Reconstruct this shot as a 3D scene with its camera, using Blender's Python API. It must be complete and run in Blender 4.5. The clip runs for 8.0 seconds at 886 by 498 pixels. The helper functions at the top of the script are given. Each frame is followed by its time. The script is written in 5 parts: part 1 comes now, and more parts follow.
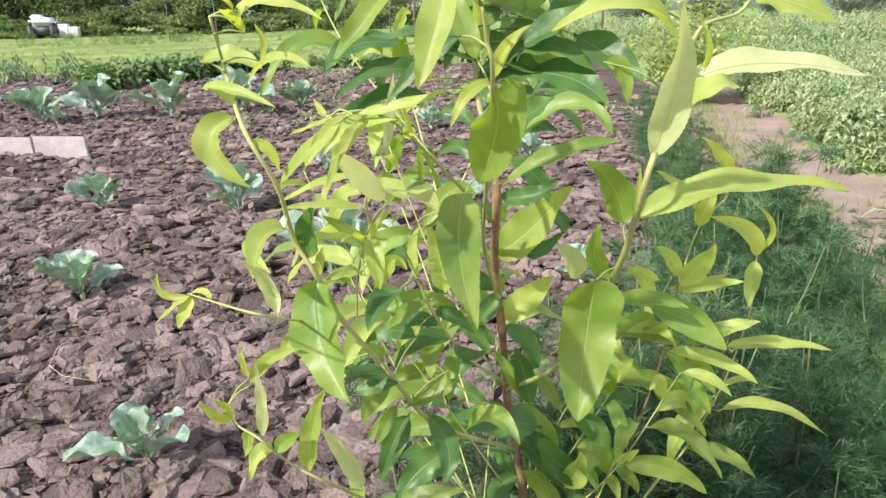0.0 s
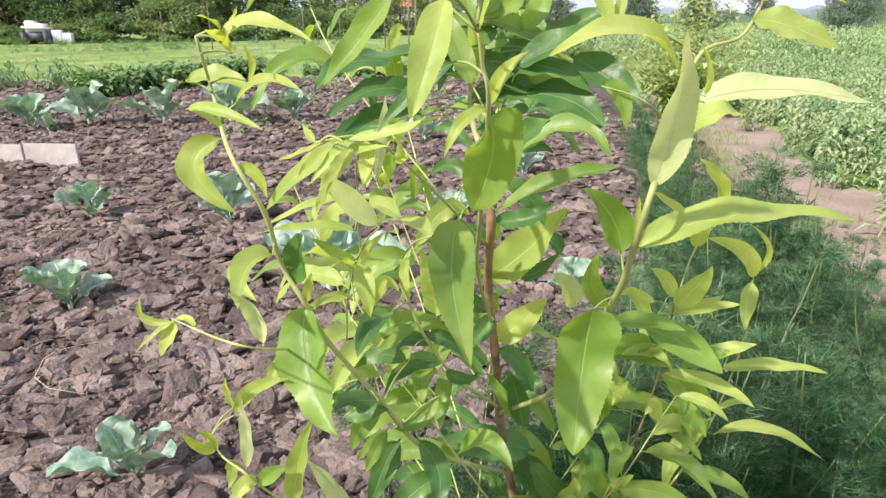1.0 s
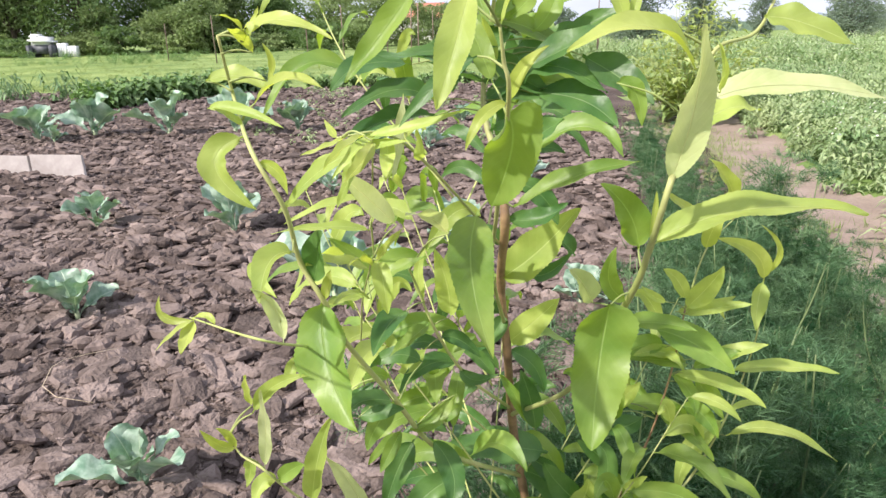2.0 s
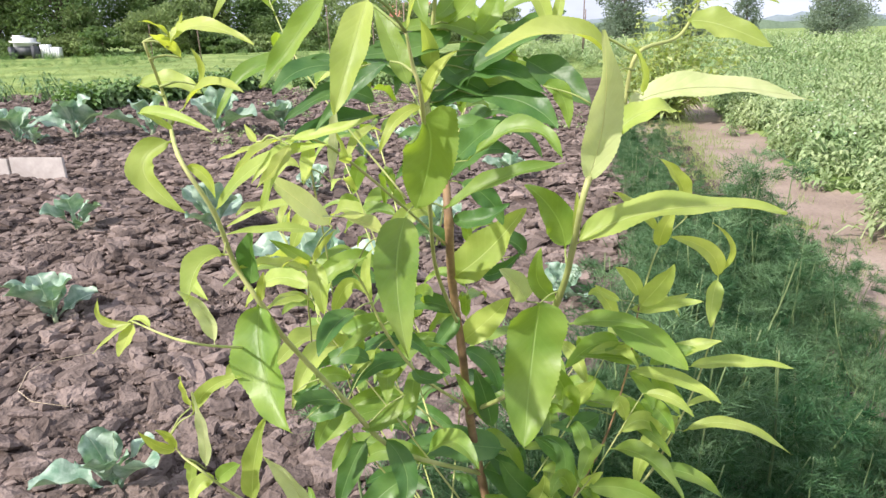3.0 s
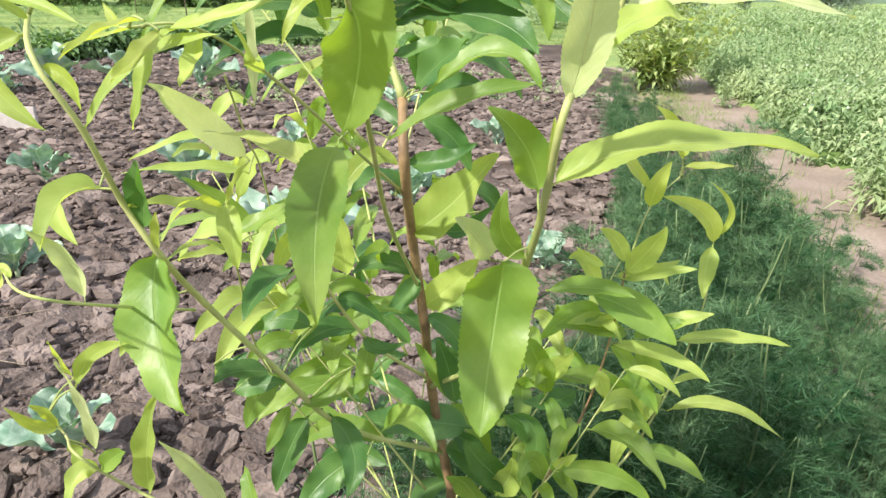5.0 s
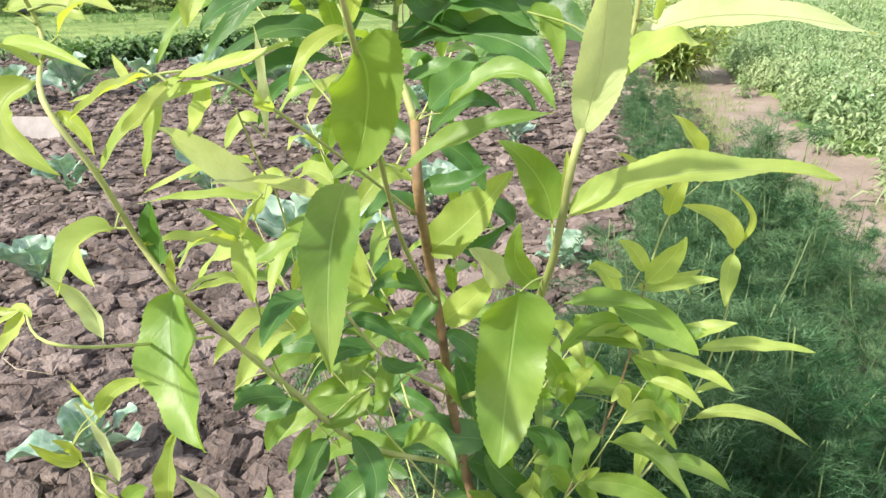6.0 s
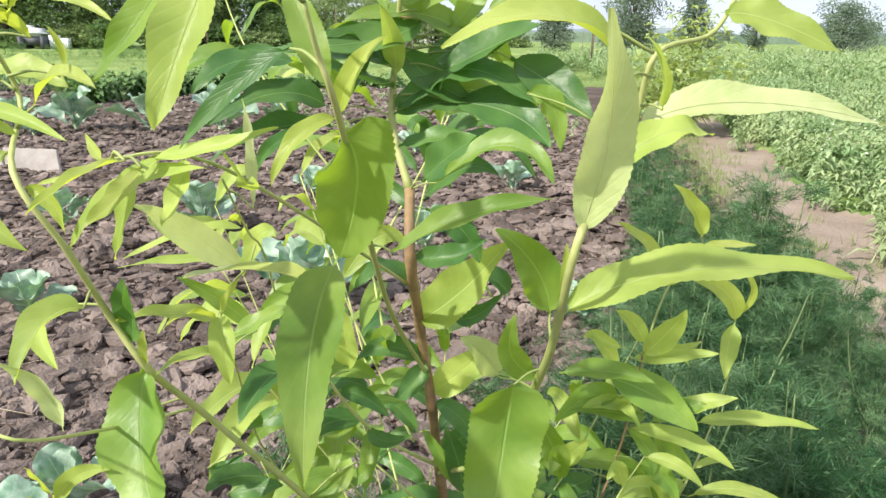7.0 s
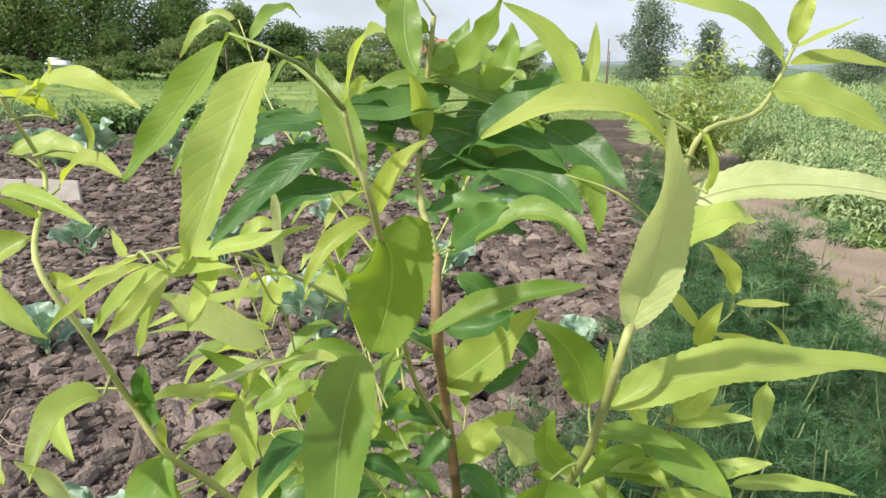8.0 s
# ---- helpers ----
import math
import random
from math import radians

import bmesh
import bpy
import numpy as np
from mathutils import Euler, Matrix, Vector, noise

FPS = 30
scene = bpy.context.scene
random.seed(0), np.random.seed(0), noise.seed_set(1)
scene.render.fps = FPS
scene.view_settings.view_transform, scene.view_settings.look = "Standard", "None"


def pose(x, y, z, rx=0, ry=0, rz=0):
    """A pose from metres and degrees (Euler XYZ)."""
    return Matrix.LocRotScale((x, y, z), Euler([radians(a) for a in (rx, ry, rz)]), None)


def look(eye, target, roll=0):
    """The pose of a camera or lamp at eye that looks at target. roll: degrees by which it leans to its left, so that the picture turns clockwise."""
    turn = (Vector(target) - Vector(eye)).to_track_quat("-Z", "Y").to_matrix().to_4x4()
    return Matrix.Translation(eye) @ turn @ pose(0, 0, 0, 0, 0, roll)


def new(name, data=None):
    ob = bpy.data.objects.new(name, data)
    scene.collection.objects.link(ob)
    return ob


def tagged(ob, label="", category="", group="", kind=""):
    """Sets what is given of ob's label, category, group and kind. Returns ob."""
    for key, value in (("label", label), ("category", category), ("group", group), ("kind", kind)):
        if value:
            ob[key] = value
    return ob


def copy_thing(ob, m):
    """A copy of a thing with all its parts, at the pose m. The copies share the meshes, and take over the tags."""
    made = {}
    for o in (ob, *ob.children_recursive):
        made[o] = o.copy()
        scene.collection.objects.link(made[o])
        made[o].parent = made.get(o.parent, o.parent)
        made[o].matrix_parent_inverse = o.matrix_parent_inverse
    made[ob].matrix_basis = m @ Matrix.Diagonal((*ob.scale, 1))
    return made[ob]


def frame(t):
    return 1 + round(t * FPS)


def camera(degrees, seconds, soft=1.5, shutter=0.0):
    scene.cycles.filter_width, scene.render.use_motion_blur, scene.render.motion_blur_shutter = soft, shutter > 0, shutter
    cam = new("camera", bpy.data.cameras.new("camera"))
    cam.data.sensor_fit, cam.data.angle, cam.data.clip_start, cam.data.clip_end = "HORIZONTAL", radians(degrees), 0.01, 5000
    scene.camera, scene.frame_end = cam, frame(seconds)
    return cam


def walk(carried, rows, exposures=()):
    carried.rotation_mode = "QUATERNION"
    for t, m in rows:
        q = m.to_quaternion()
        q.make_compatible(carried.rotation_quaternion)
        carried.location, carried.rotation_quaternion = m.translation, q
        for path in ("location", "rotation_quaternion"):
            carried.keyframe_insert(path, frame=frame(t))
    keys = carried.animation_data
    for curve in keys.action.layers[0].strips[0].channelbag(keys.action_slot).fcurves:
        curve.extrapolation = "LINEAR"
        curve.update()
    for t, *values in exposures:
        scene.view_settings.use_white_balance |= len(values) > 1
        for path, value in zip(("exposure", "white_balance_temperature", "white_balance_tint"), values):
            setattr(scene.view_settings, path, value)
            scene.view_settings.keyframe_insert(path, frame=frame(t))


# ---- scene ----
# ---------- camera ----------
cam = camera(68.0, 8.0, soft=1.5, shutter=0.0)
PATH = [
    (0, 0.001, 0.001, 1.201, -2.37, -19.92, -1.39),
    (0.5, 0.008, 0.016, 1.202, -3.08, -19.56, -1.00),
    (1, 0.002, 0.019, 1.208, -3.07, -19.11, -0.71),
    (1.5, -0.018, 0.018, 1.200, -2.43, -18.30, -1.06),
    (3, 0.032, 0.004, 1.203, -3.77, -18.33, -1.34),
    (3.5, 0.040, 0.015, 1.196, -3.78, -20.94, -0.53),
    (4, 0.038, 0.034, 1.159, -5.49, -20.09, 1.92),
    (4.5, 0.054, 0.067, 1.157, -5.69, -20.74, 1.62),
    (6, 0.067, 0.098, 1.177, -3.20, -21.54, -1.20),
    (6.5, 0.067, 0.096, 1.188, -3.31, -18.79, -0.34),
    (7, 0.071, 0.125, 1.193, -3.61, -17.98, 0.63),
    (7.5, 0.065, 0.138, 1.208, -3.33, -15.33, 1.07),
    (8, 0.062, 0.147, 1.216, -2.31, -15.43, 0.69),
]
# rows: seconds, x, y, z, yaw, pitch, lean to the left
walk(cam, [(t, pose(x, y, z, 90 + pitch, 0, yaw) @ pose(0, 0, 0, 0, 0, lean)) for t, x, y, z, yaw, pitch, lean in PATH],
     exposures=[(0.0, 0.49, 6580, 16), (3.5, 0.51, 6560, 14), (4.5, 0.56, 6600, 9), (6.0, 0.64, 6630, 8), (6.5, 0.60, 6630, 8), (7.0, 0.48, 6670, 7), (7.5, 0.39, 6740, 6), (8.0, 0.21, 6830, 6)])

# ---------- light ----------
SUN_FROM = Vector((-0.74, -0.52, 0.84)).normalized()
world = bpy.data.worlds.new("world")
scene.world = world
world.use_nodes = True
wn = world.node_tree
sky = wn.nodes.new("ShaderNodeTexSky")
sky.sky_type, sky.sun_disc = "NISHITA", False
sky.sun_elevation = math.asin(SUN_FROM.z)
sky.sun_rotation = math.atan2(SUN_FROM.x, SUN_FROM.y)
sky.dust_density, sky.air_density, sky.ozone_density = 2.5, 1.2, 1.0
# thin bright cloud over the whole sky
tc = wn.nodes.new("ShaderNodeTexCoord")
mp = wn.nodes.new("ShaderNodeMapping")
mp.inputs["Scale"].default_value = (1.0, 1.0, 3.2)
cl = wn.nodes.new("ShaderNodeTexNoise")
cl.inputs["Scale"].default_value, cl.inputs["Detail"].default_value = 3.0, 7.0
cr = wn.nodes.new("ShaderNodeValToRGB")
cr.color_ramp.elements[0].position, cr.color_ramp.elements[1].position = 0.05, 0.48
mx = wn.nodes.new("ShaderNodeMixRGB")
mx.inputs[2].default_value = (6.8, 7.5, 9.1, 1)
wn.links.new(tc.outputs["Generated"], mp.inputs["Vector"])
wn.links.new(mp.outputs[0], cl.inputs["Vector"])
wn.links.new(cl.outputs["Fac"], cr.inputs[0])
wn.links.new(cr.outputs[0], mx.inputs[0])
wn.links.new(sky.outputs[0], mx.inputs[1])
wn.links.new(mx.outputs[0], wn.nodes["Background"].inputs["Color"])
wn.nodes["Background"].inputs["Strength"].default_value = 0.1
sun_data = bpy.data.lights.new("sun", "SUN")
sun_data.energy, sun_data.angle, sun_data.color = 5.0, radians(2.0), (1.0, 0.95, 0.87)
sun = new("sun", sun_data)
sun.matrix_world = look(SUN_FROM * 30, (0, 0, 0))

# ---------- materials ----------


def shade(name, c1, c2, scale=6.0, rough=0.8, bump=0.3, fine=60.0, trans=0.0, glow=(0.3, 0.5, 0.03), spread=0.15, island=False, gloss=0.3, dist=0.01):
    """A surface with two colours mottled at one scale, a fine grain and relief, and a change from piece to piece."""
    m = bpy.data.materials.new(name)
    m.use_nodes = True
    n, l = m.node_tree.nodes, m.node_tree.links
    p = n["Principled BSDF"]
    p.inputs["Roughness"].default_value = rough
    p.inputs["Specular IOR Level"].default_value = gloss
    co = n.new("ShaderNodeTexCoord")
    big, small = n.new("ShaderNodeTexNoise"), n.new("ShaderNodeTexNoise")
    big.inputs["Scale"].default_value, big.inputs["Detail"].default_value = scale, 5.0
    small.inputs["Scale"].default_value, small.inputs["Detail"].default_value = fine, 6.0
    for t in (big, small):
        l.new(co.outputs["Object"], t.inputs["Vector"])
    ramp = n.new("ShaderNodeValToRGB")
    ramp.color_ramp.elements[0].position, ramp.color_ramp.elements[1].position = 0.35, 0.65
    ramp.color_ramp.elements[0].color, ramp.color_ramp.elements[1].color = (*c1, 1), (*c2, 1)
    l.new(big.outputs["Fac"], ramp.inputs[0])
    hsv = n.new("ShaderNodeHueSaturation")
    l.new(ramp.outputs[0], hsv.inputs["Color"])
    ident = n.new("ShaderNodeNewGeometry") if island else n.new("ShaderNodeObjectInfo")
    rnd = ident.outputs["Random Per Island"] if island else ident.outputs["Random"]
    a = n.new("ShaderNodeMath")
    a.operation = "ADD"
    l.new(rnd, a.inputs[0])
    l.new(small.outputs["Fac"], a.inputs[1])
    mr = n.new("ShaderNodeMapRange")
    mr.inputs["From Min"].default_value, mr.inputs["From Max"].default_value = 0.3, 1.7
    mr.inputs["To Min"].default_value, mr.inputs["To Max"].default_value = 1 - 2 * spread, 1 + 2 * spread
    l.new(a.outputs[0], mr.inputs[0])
    l.new(mr.outputs[0], hsv.inputs["Value"])
    l.new(hsv.outputs[0], p.inputs["Base Color"])
    if bump:
        b = n.new("ShaderNodeBump")
        b.inputs["Strength"].default_value, b.inputs["Distance"].default_value = bump, dist
        l.new(small.outputs["Fac"], b.inputs["Height"])
        l.new(b.outputs[0], p.inputs["Normal"])
    if trans:
        tr = n.new("ShaderNodeBsdfTranslucent")
        tr.inputs["Color"].default_value = (*glow, 1)
        ms = n.new("ShaderNodeMixShader")
        ms.inputs[0].default_value = trans
        l.new(p.outputs[0], ms.inputs[1])
        l.new(tr.outputs[0], ms.inputs[2])
        l.new(ms.outputs[0], n["Material Output"].inputs["Surface"])
    return m


def blade_material(name, c1, c2, rib, glow, trans, rough=0.45, veins=11.0, gloss=0.4, lift=0.4):
    """A leaf's skin: a pale midrib, side veins that curve towards the tip, mottling, and light that comes through."""
    m = shade(name, c1, c2, 22.0, rough, 0, 130.0, 0, spread=0.13, gloss=gloss)
    n, l = m.node_tree.nodes, m.node_tree.links
    p = n["Principled BSDF"]
    uv = n.new("ShaderNodeUVMap")
    sep = n.new("ShaderNodeSeparateXYZ")
    l.new(uv.outputs[0], sep.inputs[0])

    def do(op, a, b=None, c=None):
        k = n.new("ShaderNodeMath")
        k.operation = op
        for i, v in enumerate((a, b, c)):
            if v is None:
                continue
            if isinstance(v, (int, float)):
                k.inputs[i].default_value = v
            else:
                l.new(v, k.inputs[i])
        return k.outputs[0]

    off = do("ABSOLUTE", do("SUBTRACT", sep.outputs[0], 0.5))
    line = do("SUBTRACT", 1.0, do("SMOOTH_MIN", do("MULTIPLY", off, 40.0), 1.0, 0.2))
    wave = do("SINE", do("MULTIPLY", do("SUBTRACT", sep.outputs[1], do("MULTIPLY", off, 0.42)), veins * 6.283))
    side = do("POWER", do("MULTIPLY_ADD", wave, 0.5, 0.5), 8.0)
    mask = do("MAXIMUM", line, do("MULTIPLY", side, 0.06))
    mask = do("MINIMUM", do("MAXIMUM", mask, 0.0), 1.0)
    old = p.inputs["Base Color"].links[0].from_socket
    mix = n.new("ShaderNodeMixRGB")
    mix.inputs[2].default_value = (*rib, 1)
    l.new(mask, mix.inputs[0])
    l.new(old, mix.inputs[1])
    l.new(mix.outputs[0], p.inputs["Base Color"])
    b = n.new("ShaderNodeBump")
    b.inputs["Strength"].default_value, b.inputs["Distance"].default_value, b.invert = lift, 0.002, True
    # the skin between the veins is puckered
    pk = n.new("ShaderNodeTexNoise")
    pk.inputs["Scale"].default_value, pk.inputs["Detail"].default_value = 120.0, 3.0
    co = n.new("ShaderNodeTexCoord")
    l.new(co.outputs["Object"], pk.inputs["Vector"])
    l.new(do("MULTIPLY_ADD", pk.outputs["Fac"], 0.75, mask), b.inputs["Height"])
    l.new(b.outputs[0], p.inputs["Normal"])
    tr = n.new("ShaderNodeBsdfTranslucent")
    tint = n.new("ShaderNodeMixRGB")
    tint.inputs[1].default_value, tint.inputs[2].default_value = (*glow, 1), (*[min(1, g * 1.5) for g in glow], 1)
    l.new(mask, tint.inputs[0])
    l.new(tint.outputs[0], tr.inputs["Color"])
    ms = n.new("ShaderNodeMixShader")
    ms.inputs[0].default_value = trans
    l.new(p.outputs[0], ms.inputs[1])
    l.new(tr.outputs[0], ms.inputs[2])
    l.new(ms.outputs[0], n["Material Output"].inputs["Surface"])
    return m


# bed soil, darker than its clods: shade of the gaps is in the colour
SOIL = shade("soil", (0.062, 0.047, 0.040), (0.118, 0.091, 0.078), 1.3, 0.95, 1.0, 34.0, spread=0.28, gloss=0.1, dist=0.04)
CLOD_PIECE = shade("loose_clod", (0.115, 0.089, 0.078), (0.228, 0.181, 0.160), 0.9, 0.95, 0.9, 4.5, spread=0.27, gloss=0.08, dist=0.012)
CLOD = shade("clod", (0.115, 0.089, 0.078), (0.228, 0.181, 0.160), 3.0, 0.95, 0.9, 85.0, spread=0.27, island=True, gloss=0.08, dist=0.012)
DIRT = shade("trodden_dirt", (0.205, 0.158, 0.13), (0.30, 0.238, 0.20), 1.8, 0.95, 0.6, 40.0, spread=0.2, gloss=0.1, dist=0.02)
LAWN = shade("lawn", (0.12, 0.185, 0.055), (0.24, 0.305, 0.105), 0.30, 0.9, 1.0, 9.0, spread=0.2, gloss=0.1, dist=0.08)
GRASS = shade("grass_blade", (0.20, 0.27, 0.09), (0.31, 0.37, 0.15), 1.0, 0.6, 0, 20.0, 0.35, (0.35, 0.45, 0.13), 0.2, True)
DILL = shade("dill_green", (0.024, 0.075, 0.034), (0.185, 0.29, 0.15), 5.0, 0.6, 0, 30.0, 0.25, (0.11, 0.27, 0.05), 0.42, True, 0.12)
DILL_STEM = shade("dill_stem", (0.09, 0.155, 0.06), (0.22, 0.285, 0.125), 8.0, 0.5, 0.2, 60.0)
WEED = shade("weed_leaf", (0.18, 0.29, 0.135), (0.41, 0.48, 0.26), 1.6, 0.7, 0, 20.0, 0.35, (0.40, 0.54, 0.20), 0.22, True, 0.15)
FLOWER = shade("weed_flower", (0.75, 0.76, 0.66), (0.85, 0.85, 0.75), 5.0, 0.7, 0, 20.0, 0.3, (0.8, 0.8, 0.7), 0.1, True)
BEAN = shade("bean_leaf", (0.075, 0.16, 0.05), (0.24, 0.35, 0.14), 2.0, 0.5, 0, 20.0, 0.25, (0.18, 0.35, 0.05), 0.28, True)
ONION = shade("onion_leaf", (0.10, 0.20, 0.08), (0.18, 0.28, 0.12), 4.0, 0.5, 0, 30.0, 0.2, (0.2, 0.35, 0.1), 0.2, True)
BARK = shade("young_bark", (0.20, 0.125, 0.07), (0.42, 0.28, 0.14), 28.0, 0.55, 0.6, 120.0, spread=0.2, dist=0.002)
GREEN_BARK = shade("green_shoot", (0.33, 0.39, 0.12), (0.47, 0.48, 0.20), 18.0, 0.5, 0.3, 120.0, spread=0.12, dist=0.001)
TWIG_BARK = shade("twig_bark", (0.20, 0.26, 0.08), (0.30, 0.34, 0.12), 18.0, 0.6, 0.2, 120.0, spread=0.12, dist=0.001)
OLD_BARK = shade("tree_bark", (0.06, 0.045, 0.035), (0.13, 0.1, 0.075), 6.0, 0.9, 0.8, 30.0, spread=0.2, dist=0.03)
TREE_LEAF = shade("tree_leaf", (0.07, 0.13, 0.045), (0.16, 0.23, 0.09), 0.4, 0.7, 0, 8.0, 0.35, (0.2, 0.32, 0.08), 0.3, True)
PALE_TREE_LEAF = shade("pale_tree_leaf", (0.14, 0.2, 0.075), (0.25, 0.32, 0.13), 0.4, 0.7, 0, 8.0, 0.35, (0.3, 0.4, 0.14), 0.3, True)
# distance haze is mixed into this leaf colour, paler and greyer than near trees
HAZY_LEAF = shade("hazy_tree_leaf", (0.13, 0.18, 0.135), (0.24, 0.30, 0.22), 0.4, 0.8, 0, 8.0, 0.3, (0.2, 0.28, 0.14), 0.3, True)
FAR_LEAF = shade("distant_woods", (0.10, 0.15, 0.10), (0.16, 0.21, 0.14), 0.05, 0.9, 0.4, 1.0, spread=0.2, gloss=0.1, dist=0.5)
# blue-grey from the air's haze, painted straight into the hill colour
HILL = shade("hazy_hill", (0.20, 0.25, 0.27), (0.26, 0.31, 0.33), 0.01, 1.0, 0, 0.1, spread=0.1, gloss=0.0)
SLAB = shade("weathered_slab", (0.30, 0.265, 0.245), (0.45, 0.41, 0.385), 5.0, 0.85, 0.5, 45.0, spread=0.1, dist=0.006)
POST = shade("post_wood", (0.14, 0.10, 0.08), (0.24, 0.18, 0.14), 5.0, 0.85, 0.5, 40.0, spread=0.2)
WHITE = shade("white_plastic", (0.72, 0.73, 0.74), (0.82, 0.82, 0.82), 2.0, 0.5, 0.1, 20.0, spread=0.06)
DARK = shade("dark_metal", (0.05, 0.055, 0.065), (0.1, 0.105, 0.115), 3.0, 0.6, 0.2, 20.0)
STRAW = shade("dry_straw", (0.5, 0.4, 0.27), (0.65, 0.55, 0.4), 10.0, 0.7, 0.2, 60.0)
ROOF = shade("red_roof", (0.32, 0.12, 0.08), (0.42, 0.18, 0.12), 2.0, 0.8, 0.3, 20.0)
PLASTER = shade("house_plaster", (0.6, 0.58, 0.54), (0.7, 0.68, 0.64), 1.0, 0.8, 0.2, 20.0)
PEACH = [
    blade_material("peach_leaf_mature", (0.045, 0.12, 0.034), (0.115, 0.215, 0.055), (0.19, 0.30, 0.11), (0.13, 0.32, 0.025), 0.3, 0.42, 11.0, 0.4),
    blade_material("peach_leaf", (0.125, 0.235, 0.045), (0.27, 0.375, 0.085), (0.27, 0.38, 0.14), (0.38, 0.56, 0.03), 0.42, 0.44, 11.0, 0.5),
    blade_material("peach_leaf_light", (0.27, 0.375, 0.085), (0.46, 0.55, 0.145), (0.46, 0.55, 0.24), (0.60, 0.72, 0.09), 0.45, 0.46, 11.0, 0.5),
    blade_material("peach_leaf_young", (0.32, 0.40, 0.075), (0.46, 0.52, 0.16), (0.5, 0.55, 0.2), (0.62, 0.72, 0.06), 0.45, 0.42, 9.0, 0.45),
    # pale leaves: undersides, and sunlit faces with the whitening sheen painted in
    blade_material("peach_leaf_sunlit_or_underside", (0.48, 0.56, 0.24), (0.64, 0.69, 0.38), (0.68, 0.72, 0.40), (0.66, 0.74, 0.22), 0.4, 0.55, 11.0, 0.4, 0.7),
]
CABBAGE = blade_material("cabbage_leaf", (0.13, 0.245, 0.165), (0.41, 0.525, 0.415), (0.6, 0.69, 0.52), (0.24, 0.44, 0.14), 0.2, 0.4, 5.0, 0.5, 0.9)
CABBAGE_STEM = shade("cabbage_stem", (0.36, 0.45, 0.26), (0.48, 0.55, 0.36), 14.0, 0.5, 0.2, 60.0)

# ---------- building helpers ----------


def part(name, bm, material, parent=None, label="", smooth=True):
    me = bpy.data.meshes.new(name)
    bm.to_mesh(me)
    bm.free()
    for k in (material if isinstance(material, (list, tuple)) else [material]):
        me.materials.append(k)
    if smooth:
        me.polygons.foreach_set("use_smooth", [True] * len(me.polygons))
    ob = new(name, me)
    ob.parent = parent
    return tagged(ob, label)


def mesh_of(name, verts, faces, material, index=None, smooth=False):
    me = bpy.data.meshes.new(name)
    me.from_pydata(np.asarray(verts).tolist(), [], np.asarray(faces).tolist() if not isinstance(faces, list) else faces)
    for k in (material if isinstance(material, (list, tuple)) else [material]):
        me.materials.append(k)
    if index is not None:
        me.polygons.foreach_set("material_index", index)
    if smooth:
        me.polygons.foreach_set("use_smooth", [True] * len(me.polygons))
    return me


def empty(name, at=(0, 0, 0)):
    ob = new(name)
    ob.empty_display_size = 0.1
    ob.location = at
    return ob


def tube(bm, points, radii, sides=7):
    """A tapered round stem along points."""
    pts = [Vector(p) for p in points]
    rings = []
    for i, p in enumerate(pts):
        d = (pts[min(i + 1, len(pts) - 1)] - pts[max(i - 1, 0)]).normalized()
        a = d.cross(Vector((0.3, 1, 0.2))).normalized()
        b = d.cross(a)
        r = radii[i]
        rings.append([bm.verts.new(p + r * (math.cos(k) * a + math.sin(k) * b)) for k in (2 * math.pi * j / sides for j in range(sides))])
    for u, v in zip(rings, rings[1:]):
        for j in range(sides):
            bm.faces.new((u[j], u[(j + 1) % sides], v[(j + 1) % sides], v[j]))
    bm.faces.new(rings[-1])
    bm.faces.new(rings[0][::-1])


def smooth_line(points, per=5):
    """Points along a smooth curve through the given ones."""
    p = [Vector(q) for q in points]
    p = [2 * p[0] - p[1]] + p + [2 * p[-1] - p[-2]]
    out = []
    for i in range(1, len(p) - 2):
        for k in range(per):
            t = k / per
            out.append(0.5 * (2 * p[i] + (p[i + 1] - p[i - 1]) * t + (2 * p[i - 1] - 5 * p[i] + 4 * p[i + 1] - p[i + 2]) * t * t + (3 * p[i] - p[i - 1] - 3 * p[i + 1] + p[i + 2]) * t ** 3))
    return out + [p[-2]]


